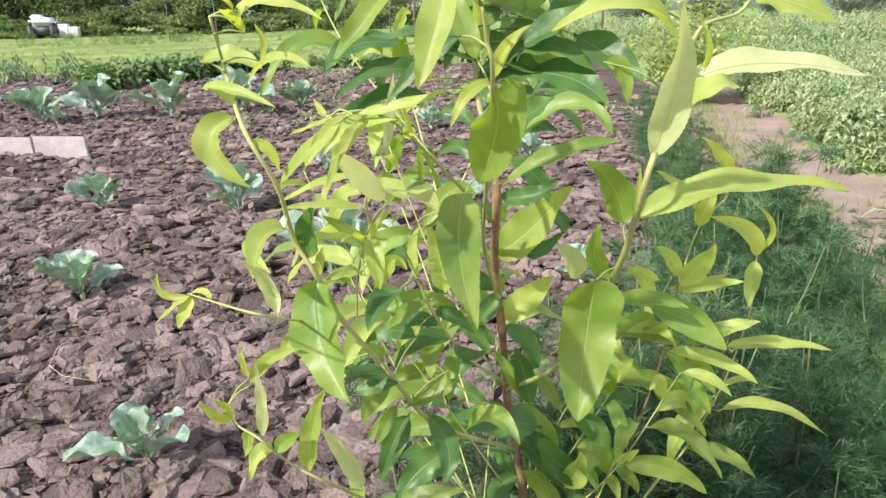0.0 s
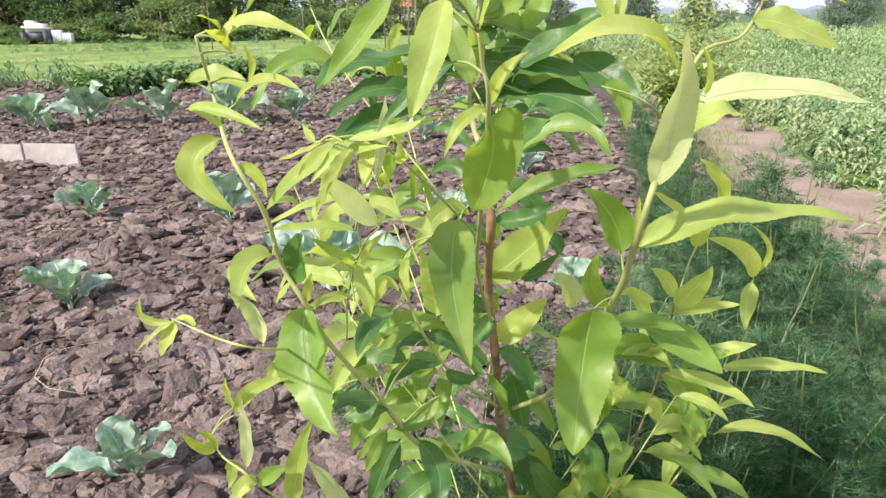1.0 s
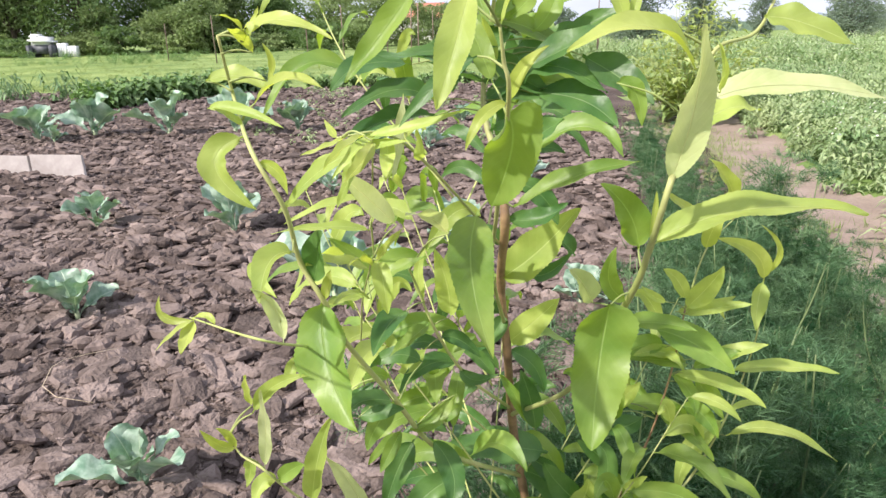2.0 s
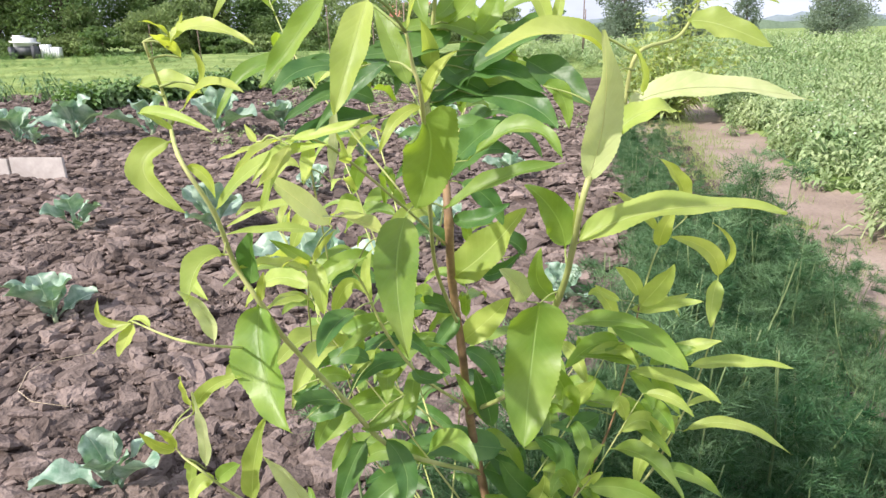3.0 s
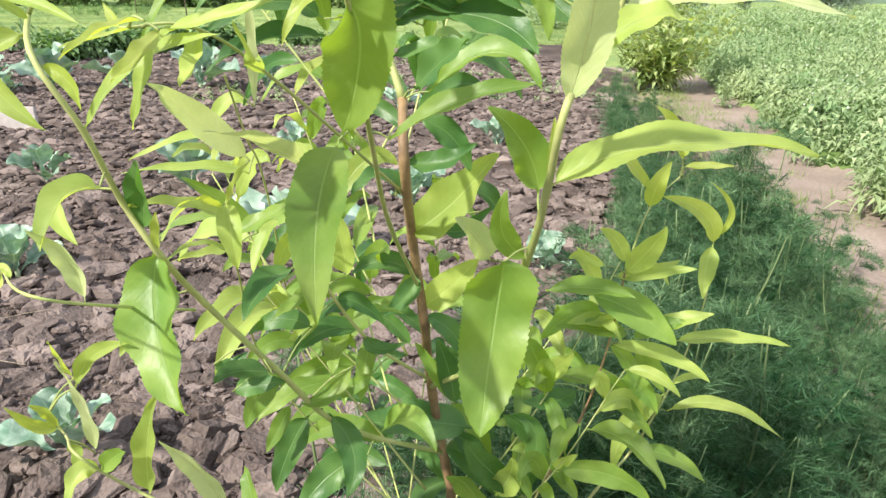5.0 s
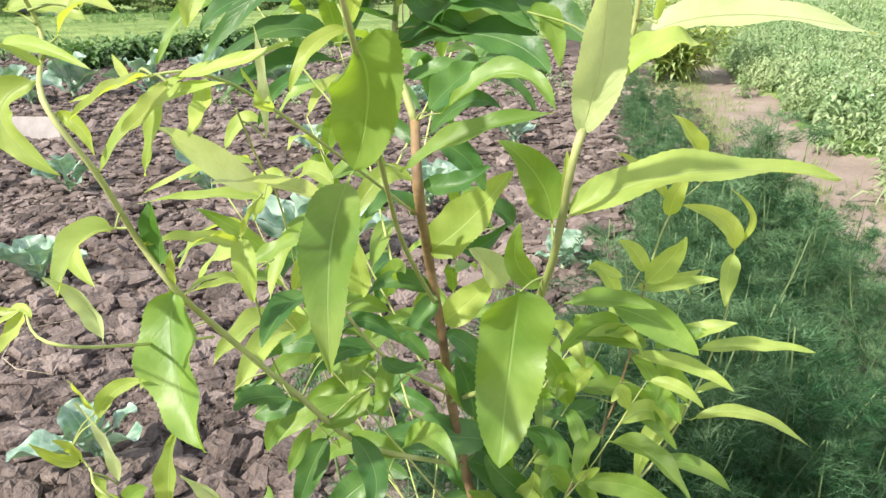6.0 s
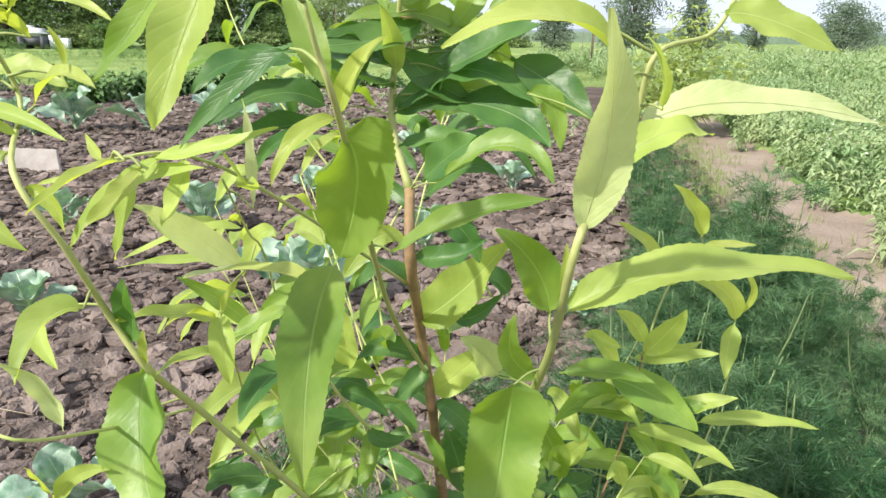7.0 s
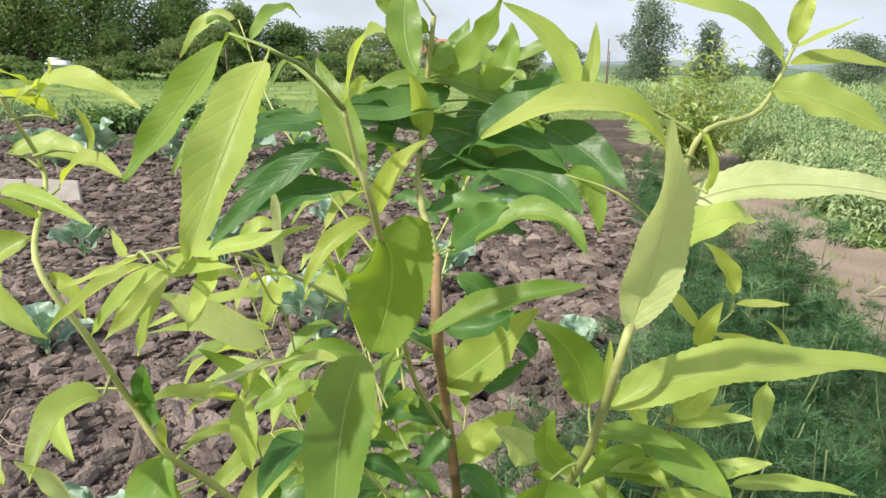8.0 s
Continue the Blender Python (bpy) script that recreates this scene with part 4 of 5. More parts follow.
leaf(limb_e, (0.240, 0.755, 0.731), (0.257, 0.742, 0.753), (0.269, 0.726, 0.780), 0.0269, 0.58)
twig(limb_e, [(0.305, 0.756, 0.707), (0.277, 0.755, 0.720), (0.250, 0.755, 0.721)])
leaf(limb_e, (0.250, 0.755, 0.721), (0.233, 0.757, 0.761), (0.217, 0.760, 0.789), 0.0317, 0.3)
twig(limb_e, [(0.230, 0.705, 0.590), (0.207, 0.706, 0.600), (0.184, 0.706, 0.601)])
leaf(limb_e, (0.184, 0.706, 0.601), (0.196, 0.691, 0.640), (0.194, 0.671, 0.683), 0.0358, 0.5)
leaf(limb_e, (0.251, 0.717, 0.623), (0.263, 0.702, 0.649), (0.272, 0.684, 0.673), 0.0146, 0.5)
leaf(limb_e, (0.251, 0.717, 0.623), (0.271, 0.704, 0.614), (0.278, 0.688, 0.600), 0.0183, 0.3)
twig(limb_e, [(0.230, 0.705, 0.590), (0.221, 0.706, 0.592), (0.211, 0.706, 0.590)])
leaf(limb_e, (0.211, 0.706, 0.590), (0.230, 0.711, 0.676), (0.197, 0.716, 0.708), 0.0271, 0.1)
twig(limb_e, [(0.262, 0.726, 0.635), (0.254, 0.726, 0.642), (0.247, 0.726, 0.646)])
leaf(limb_e, (0.247, 0.726, 0.646), (0.213, 0.718, 0.689), (0.188, 0.708, 0.714), 0.0237, 0.15)
twig(limb_e, [(0.323, 0.762, 0.769), (0.340, 0.762, 0.771), (0.357, 0.761, 0.767)])
leaf(limb_e, (0.357, 0.761, 0.767), (0.373, 0.758, 0.738), (0.399, 0.753, 0.702), 0.0194, 0.3)
twig(limb_e, [(0.323, 0.762, 0.769), (0.337, 0.764, 0.773), (0.351, 0.766, 0.772)])
leaf(limb_e, (0.351, 0.766, 0.772), (0.384, 0.760, 0.793), (0.410, 0.752, 0.801), 0.0247, 0.2)
twig(limb_e, [(0.312, 0.759, 0.734), (0.327, 0.759, 0.732), (0.341, 0.759, 0.723)])
leaf(limb_e, (0.341, 0.759, 0.723), (0.365, 0.748, 0.715), (0.383, 0.734, 0.687), 0.0267, 0.25)
twig(limb_e, [(0.323, 0.760, 0.787), (0.334, 0.760, 0.787), (0.345, 0.760, 0.783)])
leaf(limb_e, (0.345, 0.760, 0.783), (0.306, 0.754, 0.795), (0.252, 0.746, 0.805), 0.0251, 0.2)
twig(limb_e, [(0.324, 0.759, 0.796), (0.330, 0.759, 0.795), (0.337, 0.760, 0.792)])
leaf(limb_e, (0.337, 0.760, 0.792), (0.298, 0.753, 0.808), (0.264, 0.744, 0.808), 0.0207, 0.6)
twig(limb_a, [(0.123, 0.733, 0.645), (0.140, 0.732, 0.669), (0.157, 0.730, 0.682)])
leaf(limb_a, (0.157, 0.730, 0.682), (0.085, 0.717, 0.703), (0.018, 0.701, 0.712), 0.0549, 0.02)
twig(limb_a, [(0.113, 0.725, 0.655), (0.122, 0.729, 0.667), (0.131, 0.733, 0.674)])
leaf(limb_a, (0.131, 0.733, 0.674), (0.160, 0.724, 0.654), (0.170, 0.713, 0.629), 0.0276, 0.1)
twig(limb_a, [(0.045, 0.666, 0.725), (0.041, 0.662, 0.717), (0.036, 0.659, 0.705)])
leaf(limb_a, (0.036, 0.659, 0.705), (-0.004, 0.645, 0.692), (-0.036, 0.627, 0.658), 0.0395, 0.12)
twig(limb_a, [(-0.001, 0.613, 0.797), (-0.008, 0.611, 0.797), (-0.014, 0.609, 0.793)])
leaf(limb_a, (-0.014, 0.609, 0.793), (-0.032, 0.601, 0.764), (-0.048, 0.592, 0.720), 0.0299, 0.15)
leaf(trunk, (0.129, 0.735, 0.601), (0.098, 0.725, 0.591), (0.087, 0.713, 0.563), 0.0279, 0.15)
twig(limb_a, [(-0.014, 0.592, 0.829), (-0.020, 0.592, 0.825), (-0.026, 0.592, 0.818)])
leaf(limb_a, (-0.026, 0.592, 0.818), (-0.038, 0.587, 0.796), (-0.050, 0.582, 0.774), 0.0163, 0.4)
twig(limb_a, [(-0.010, 0.599, 0.818), (0.010, 0.602, 0.837), (0.029, 0.606, 0.846)])
leaf(limb_a, (0.029, 0.606, 0.846), (0.005, 0.601, 0.819), (-0.018, 0.596, 0.815), 0.0187, 0.3)
twig(limb_a, [(-0.046, 0.548, 0.902), (-0.060, 0.546, 0.899), (-0.074, 0.544, 0.889)])
leaf(limb_a, (-0.074, 0.544, 0.889), (-0.062, 0.547, 0.886), (-0.048, 0.550, 0.897), 0.0133, 0.03)
twig(limb_a, [(-0.032, 0.564, 0.872), (-0.049, 0.560, 0.868), (-0.066, 0.556, 0.856)])
leaf(limb_a, (-0.066, 0.556, 0.856), (-0.044, 0.554, 0.863), (-0.022, 0.551, 0.867), 0.0194, 0.15)
twig(limb_b, [(0.064, 0.672, 0.816), (0.054, 0.669, 0.811), (0.044, 0.666, 0.800)])
leaf(limb_b, (0.044, 0.666, 0.800), (0.020, 0.669, 0.781), (-0.003, 0.673, 0.770), 0.0180, 0.3)
twig(trunk, [(0.101, 0.708, 0.806), (0.093, 0.708, 0.808), (0.085, 0.708, 0.806)])
leaf(trunk, (0.085, 0.708, 0.806), (0.062, 0.710, 0.836), (0.041, 0.713, 0.845), 0.0182, 0.1)
twig(limb_c, [(0.114, 0.698, 0.766), (0.121, 0.692, 0.760), (0.128, 0.685, 0.749)])
leaf(limb_c, (0.128, 0.685, 0.749), (0.107, 0.690, 0.790), (0.088, 0.696, 0.818), 0.0170, 0.2)
twig(limb_c, [(0.114, 0.698, 0.766), (0.123, 0.692, 0.758), (0.131, 0.685, 0.745)])
leaf(limb_c, (0.131, 0.685, 0.745), (0.123, 0.683, 0.790), (0.110, 0.680, 0.830), 0.0281, 0.08)
leaf(limb_b, (0.008, 0.607, 0.931), (-0.012, 0.593, 0.919), (-0.034, 0.575, 0.910), 0.0173, 0.4)
twig(limb_b, [(0.016, 0.615, 0.907), (0.009, 0.615, 0.903), (0.002, 0.615, 0.896)])
leaf(limb_b, (0.002, 0.615, 0.896), (-0.013, 0.617, 0.878), (-0.028, 0.619, 0.868), 0.0177, 0.6)
leaf(limb_b, (0.029, 0.630, 0.880), (0.045, 0.634, 0.889), (0.075, 0.640, 0.880), 0.0111, 0.3)
twig(trunk, [(0.085, 0.671, 0.943), (0.127, 0.678, 0.963), (0.169, 0.686, 0.965)])
leaf(trunk, (0.169, 0.686, 0.965), (0.148, 0.677, 0.986), (0.122, 0.660, 0.989), 0.0261, 0.04)
leaf(limb_b, (0.001, 0.601, 0.953), (-0.004, 0.604, 0.982), (0.004, 0.607, 1.006), 0.0112, 0.5)
twig(limb_b, [(0.009, 0.608, 0.925), (0.018, 0.608, 0.930), (0.026, 0.608, 0.932)])
leaf(limb_b, (0.026, 0.608, 0.932), (0.023, 0.603, 0.970), (0.011, 0.597, 1.008), 0.0248, 0.5)
twig(trunk, [(0.084, 0.663, 0.951), (0.099, 0.663, 0.956), (0.114, 0.663, 0.955)])
leaf(trunk, (0.114, 0.663, 0.955), (0.134, 0.662, 0.955), (0.158, 0.660, 0.977), 0.0211, 0.05)
leaf(trunk, (0.091, 0.683, 0.900), (0.078, 0.671, 0.883), (0.057, 0.654, 0.870), 0.0225, 0.04)
leaf(limb_b, (0.016, 0.615, 0.907), (0.035, 0.616, 0.904), (0.058, 0.618, 0.881), 0.0174, 0.05)
leaf(limb_b, (0.038, 0.642, 0.859), (0.052, 0.637, 0.845), (0.078, 0.631, 0.854), 0.0166, 0.1)
twig(limb_a, [(-0.028, 0.571, 0.861), (-0.016, 0.581, 0.882), (-0.003, 0.592, 0.893)])
leaf(limb_a, (-0.003, 0.592, 0.893), (-0.029, 0.594, 0.901), (-0.058, 0.595, 0.887), 0.0206, 0.05)
twig(limb_a, [(-0.039, 0.556, 0.887), (-0.035, 0.549, 0.885), (-0.030, 0.543, 0.880)])
leaf(limb_a, (-0.030, 0.543, 0.880), (-0.055, 0.532, 0.889), (-0.067, 0.516, 0.889), 0.0204, 0.05)
twig(limb_a, [(-0.126, 0.481, 1.155), (-0.135, 0.479, 1.156), (-0.145, 0.476, 1.154)])
leaf(limb_a, (-0.145, 0.476, 1.154), (-0.122, 0.465, 1.154), (-0.090, 0.451, 1.143), 0.0100, 0.55)
twig(limb_a, [(-0.130, 0.488, 1.164), (-0.139, 0.492, 1.169), (-0.149, 0.495, 1.171)])
leaf(limb_a, (-0.149, 0.495, 1.171), (-0.126, 0.495, 1.174), (-0.104, 0.490, 1.165), 0.0188, 0.6)
twig(leader, [(0.064, 0.641, 1.149), (0.077, 0.641, 1.151), (0.089, 0.641, 1.148)])
leaf(leader, (0.089, 0.641, 1.148), (0.120, 0.625, 1.170), (0.170, 0.604, 1.147), 0.0330, 0.05)
twig(leader, [(0.064, 0.640, 1.139), (0.079, 0.640, 1.140), (0.094, 0.640, 1.135)])
leaf(leader, (0.094, 0.640, 1.135), (0.125, 0.642, 1.154), (0.161, 0.644, 1.129), 0.0284, 0.2)
twig(leader, [(0.066, 0.642, 1.170), (0.079, 0.642, 1.173), (0.091, 0.642, 1.170)])
leaf(leader, (0.091, 0.642, 1.170), (0.118, 0.646, 1.189), (0.154, 0.652, 1.206), 0.0308, 0.04)
twig(leader, [(0.064, 0.641, 1.144), (0.092, 0.641, 1.147), (0.120, 0.641, 1.139)])
leaf(leader, (0.120, 0.641, 1.139), (0.155, 0.625, 1.133), (0.177, 0.605, 1.116), 0.0307, 0.04)
twig(trunk, [(0.076, 0.609, 1.067), (0.082, 0.609, 1.069), (0.088, 0.609, 1.068)])
leaf(trunk, (0.088, 0.609, 1.068), (0.115, 0.609, 1.052), (0.131, 0.610, 1.024), 0.0232, 0.05)
leaf(trunk, (0.076, 0.587, 1.039), (0.106, 0.578, 1.039), (0.129, 0.568, 1.056), 0.0211, 0.1)
leaf(trunk, (0.079, 0.615, 1.001), (0.056, 0.601, 1.023), (0.035, 0.583, 1.013), 0.0208, 0.15)
leaf(limb_c, (0.145, 0.444, 1.014), (0.127, 0.433, 1.034), (0.126, 0.419, 1.063), 0.0163, 0.3)
leaf(trunk, (0.097, 0.698, 0.848), (0.128, 0.698, 0.826), (0.142, 0.698, 0.788), 0.0252, 0.05)
leaf(trunk, (0.091, 0.683, 0.900), (0.057, 0.686, 0.914), (0.025, 0.688, 0.900), 0.0234, 0.1)
leaf(limb_b, (0.035, 0.638, 0.866), (0.001, 0.621, 0.873), (-0.028, 0.600, 0.854), 0.0234, 0.12)
leaf(limb_a, (-0.028, 0.571, 0.861), (-0.047, 0.567, 0.843), (-0.060, 0.562, 0.815), 0.0237, 0.2)
leaf(limb_a, (0.003, 0.620, 0.787), (0.026, 0.603, 0.752), (0.019, 0.582, 0.718), 0.0290, 0.1)
leaf(trunk, (0.121, 0.733, 0.655), (0.165, 0.731, 0.628), (0.197, 0.729, 0.571), 0.0413, 0.1)
twig(limb_e, [(0.230, 0.705, 0.590), (0.222, 0.705, 0.597), (0.214, 0.705, 0.600)])
leaf(limb_e, (0.214, 0.705, 0.600), (0.166, 0.695, 0.656), (0.142, 0.682, 0.702), 0.0361, 0.1)
twig(limb_e, [(0.305, 0.756, 0.707), (0.297, 0.756, 0.711), (0.289, 0.756, 0.711)])
leaf(limb_e, (0.289, 0.756, 0.711), (0.260, 0.758, 0.694), (0.222, 0.761, 0.694), 0.0303, 0.15)
twig(limb_e, [(0.325, 0.756, 0.814), (0.318, 0.757, 0.814), (0.311, 0.757, 0.811)])
leaf(limb_e, (0.311, 0.757, 0.811), (0.276, 0.762, 0.810), (0.242, 0.768, 0.775), 0.0312, 0.2)
leaf(leader, (0.067, 0.642, 1.186), (0.096, 0.636, 1.160), (0.129, 0.628, 1.144), 0.0265, 0.06)
leaf(leader, (0.070, 0.632, 1.215), (0.087, 0.637, 1.228), (0.099, 0.643, 1.251), 0.0206, 0.3)
leaf(leader, (0.066, 0.642, 1.170), (0.038, 0.631, 1.192), (0.015, 0.617, 1.189), 0.0260, 0.1)
leaf(limb_d, (0.039, 0.358, 1.203), (0.046, 0.342, 1.222), (0.054, 0.321, 1.224), 0.0070, 0.5)
leaf(leader, (0.072, 0.623, 1.238), (0.047, 0.619, 1.253), (0.032, 0.614, 1.266), 0.0187, 0.4)


def leafy_shoot(points, count, size, tone, seed):
    """A side shoot with leaves set round it in turn, smaller and yellower towards its tip."""
    r = random.Random(seed)
    stem = branch(points, 0.0013, 0.0006, 1)
    line = smooth_line(points, 8)
    for i in range(count):
        t = 0.25 + 0.75 * i / (count - 1)
        p = line[min(int(t * (len(line) - 1)), len(line) - 1)]
        d = (line[-1] - line[0]).normalized()
        a = i * 2.39 + r.uniform(-0.4, 0.4)
        u = d.cross(Vector((0.2, 1, 0.1))).normalized()
        o = (math.cos(a) * u + math.sin(a) * d.cross(u)) + d * 0.45
        o.normalize()
        l = 1.15 * size * r.uniform(0.75, 1.25) * (1.1 - 0.55 * max(0, t - 0.5))
        m = p + o * l * 0.5 + Vector((0, 0, 0.08 * l))
        e = p + o * l * 0.92 + Vector((0, 0, -r.uniform(0.1, 0.4) * l))
        leaf(stem, p, m, e, l * r.uniform(0.2, 0.27), min(1, tone + 0.35 * t * t), r.uniform(-30, 30))


leafy_shoot([(0.10, 0.70, 0.62), (0.02, 0.66, 0.78), (-0.06, 0.64, 0.92)], 8, 0.088, 0.3, 21)
leafy_shoot([(0.09, 0.70, 0.72), (-0.03, 0.70, 0.86), (-0.10, 0.70, 1.00)], 8, 0.088, 0.4, 22)
leafy_shoot([(0.08, 0.70, 0.80), (0.02, 0.74, 0.92), (-0.03, 0.77, 1.06)], 8, 0.088, 0.35, 23)
leafy_shoot([(0.12, 0.72, 0.48), (0.24, 0.70, 0.62), (0.33, 0.72, 0.76)], 10, 0.088, 0.25, 24)
leafy_shoot([(0.12, 0.72, 0.52), (0.25, 0.76, 0.70), (0.34, 0.80, 0.86)], 10, 0.088, 0.35, 25)
leafy_shoot([(0.12, 0.72, 0.44), (0.20, 0.68, 0.56), (0.24, 0.68, 0.66)], 8, 0.088, 0.12, 26)
leafy_shoot([(0.11, 0.72, 0.50), (0.00, 0.64, 0.58), (-0.07, 0.60, 0.66)], 8, 0.088, 0.1, 27)
leafy_shoot([(0.07, 0.69, 0.98), (0.10, 0.76, 1.08), (0.13, 0.80, 1.18)], 12, 0.085, 0.1, 28)
leafy_shoot([(0.09, 0.73, 0.50), (-0.06, 0.83, 0.78), (-0.15, 0.89, 1.0)], 13, 0.085, 0.25, 1)
leafy_shoot([(0.05, 0.745, 0.90), (0.01, 0.90, 1.05), (-0.02, 0.96, 1.16)], 10, 0.08, 0.2, 3)
leafy_shoot([(0.04, 0.745, 0.98), (0.13, 0.88, 1.12), (0.17, 0.95, 1.22)], 10, 0.085, 0.1, 4)
leafy_shoot([(0.04, 0.745, 1.02), (-0.07, 0.80, 1.16), (-0.12, 0.86, 1.26)], 9, 0.085, 0.15, 7)
leafy_shoot([(0.09, 0.73, 0.48), (0.03, 0.86, 0.66), (-0.02, 0.94, 0.80)], 13, 0.085, 0.1, 8)
leafy_shoot([(0.08, 0.74, 0.55), (0.12, 0.90, 0.74), (0.14, 0.99, 0.90)], 13, 0.085, 0.12, 9)
leafy_shoot([(0.07, 0.74, 0.68), (0.0, 0.90, 0.88), (-0.05, 0.98, 1.0)], 11, 0.08, 0.12, 11)
leafy_shoot([(0.09, 0.73, 0.44), (0.20, 0.84, 0.60), (0.30, 0.90, 0.72)], 12, 0.085, 0.12, 12)


# ---------- dill ----------
dr = random.Random(21)


def dill(variant, tall):
    r = random.Random(60 + variant)
    plant = empty("dill_plant")
    bm = bmesh.new()
    top = Vector((r.uniform(-0.14, 0.14), r.uniform(-0.14, 0.14), tall))
    line = smooth_line([(0, 0, -0.02), top * 0.5 + Vector((r.uniform(-0.03, 0.03), r.uniform(-0.03, 0.03), 0)), top], 5)
    tube(bm, line, [0.0036 - 0.0027 * i / len(line) for i in range(len(line))], 5)
    part("stem", bm, DILL_STEM, plant)
    vs, fs = [], []

    def thread(p, q, w):
        s = (q - p).cross(Vector((r.gauss(0, 1), r.gauss(0, 1), r.gauss(0, 1))))
        s = s.normalized() * w
        k = len(vs)
        vs.extend((p + s, p - s, q))
        fs.append([k, k + 1, k + 2])

    for i in range(14):
        h = 0.12 + 0.86 * i / 13
        p0 = line[min(int(h * (len(line) - 1)), len(line) - 1)]
        a, up = r.uniform(0, 6.28), r.uniform(0.25, 1.1)
        ln = tall * r.uniform(0.24, 0.46) * (1.15 - 0.5 * h)
        d = Vector((math.cos(a) * math.cos(up), math.sin(a) * math.cos(up), math.sin(up)))
        p = p0
        steps = 11
        for s in range(steps):
            q = p + d * ln / steps + Vector((0, 0, -0.0012 * s))
            thread(p, q, 0.0015)
            if s > 1:
                for sgn in (-1, 1):
                    c = d.cross(Vector((0, 0, 1))).normalized() * sgn
                    e = (d * 0.8 + c + Vector((0, 0, r.uniform(-0.5, 0.6)))).normalized()
                    l2 = ln * 0.42 * (1 - 0.6 * s / steps) * r.uniform(0.7, 1.2)
                    tip = q + e * l2
                    thread(q, tip, 0.0009)
                    for u in (0.25, 0.45, 0.65, 0.85):
                        for _ in range(2):
                            g = (e + Vector((r.gauss(0, 0.7), r.gauss(0, 0.7), r.gauss(0, 0.7)))).normalized()
                            o = q + e * l2 * u
                            thread(o, o + g * r.uniform(0.014, 0.036), 0.0008)
            p = q
    me = mesh_of("foliage", [tuple(v) for v in vs], fs, DILL)
    ob = new("foliage", me)
    ob.parent = plant
    return tagged(plant, "feathery blue-green dill plant beside the dug bed", "dill", "dill strip")


DILLS = [dill(i, h) for i, h in enumerate((0.46, 0.40, 0.5, 0.36, 0.44, 0.3))]
used = 0
for i in range(460):
    y = 0.95 + 6.2 * (i / 460) ** 1.5
    lo, hi = soil_edge(y) + (0.08 if y < 3.0 else -0.05), path_mid(y) - (0.62 if y > 3.4 else 0.3)
    # bare trodden soil where the strip begins
    hi = min(hi, 1.5 + 0.4 * (y - 1.4)) if y < 2.6 else hi
    x = dr.uniform(lo, max(hi, lo + 0.1))
    if dr.random() < (0.22 if y < 3.2 else 0.42):
        continue
    # thin towards the path
    if x > hi - 0.3 and dr.random() < 0.3:
        continue
    s = dr.uniform(0.75, 1.35) * (1.05 if y < 3.2 else 0.8) * (0.62 if x > hi - 0.4 else 1.0)
    m = pose(x, y, height(x, y), dr.uniform(-8, 8), dr.uniform(-8, 8), dr.uniform(0, 360)) @ Matrix.Scale(s, 4)
    if used < 6:
        DILLS[used].matrix_basis = m
    else:
        copy_thing(DILLS[used % 6], m).matrix_basis = m
    used += 1

# ---------- weeds along the path ----------
wr = random.Random(31)


def weed_shape(tall, stems, leaves, ll, lw, flowers, droop=0.4):
    vs, fs, ix = [], [], []

    def add(pts, face, mi):
        k = len(vs)
        vs.extend([tuple(p) for p in pts])
        for f in face:
            fs.append([k + q for q in f])
            ix.append(mi)

    for _ in range(stems):
        a, lean = wr.uniform(0, 6.28), wr.uniform(0.05, 0.6)
        d = Vector((math.cos(a) * lean, math.sin(a) * lean, 1)).normalized()
        root = Vector((wr.uniform(-0.1, 0.1), wr.uniform(-0.1, 0.1), 0))
        h = tall * wr.uniform(0.6, 1.1)
        c = d.cross(Vector((wr.gauss(0, 1), wr.gauss(0, 1), 0.1))).normalized() * 0.0025
        add((root - c, root + c, root + d * h), ((0, 1, 2),), 0)
        for i in range(leaves):
            t = 0.12 + 0.88 * i / leaves
            p = root + d * h * t
            b = wr.uniform(0, 6.28)
            o = Vector((math.cos(b), math.sin(b), wr.uniform(-0.2, 0.7))).normalized()
            n = o.cross(Vector((0, 0, 1))).normalized()
            l, w = ll * wr.uniform(0.6, 1.3) * (1.1 - 0.4 * t), lw * wr.uniform(0.7, 1.2)
            q, e = p + o * l * 0.55, p + o * l + Vector((0, 0, -droop * l))
            up = Vector((0, 0, 0.25 * w))
            add((p, q + n * w + up, e, q - n * w + up, q), ((0, 4, 1), (1, 4, 2), (0, 3, 4), (4, 3, 2)), 0)
        for _ in range(flowers):
            p = root + d * h + Vector((wr.uniform(-0.03, 0.03), wr.uniform(-0.03, 0.03), wr.uniform(-0.04, 0.02)))
            s = wr.uniform(0.005, 0.009)
            add((p + Vector((s, 0, 0)), p + Vector((0, s, 0.3 * s)), p - Vector((s, 0, 0)), p - Vector((0, s, -0.3 * s)), p + Vector((0, 0, 1.2 * s))), ((0, 1, 4), (1, 2, 4), (2, 3, 4), (3, 0, 4)), 1)
    return np.array(vs), fs, ix


NEAR_WEEDS = [weed_shape(0.34, 8, 14, 0.085, 0.0125, 1 if i == 0 else 0, 0.5) for i in range(6)]
FAR_WEEDS = [weed_shape(0.5, 6, 10, 0.17, 0.024, 1) for i in range(4)]


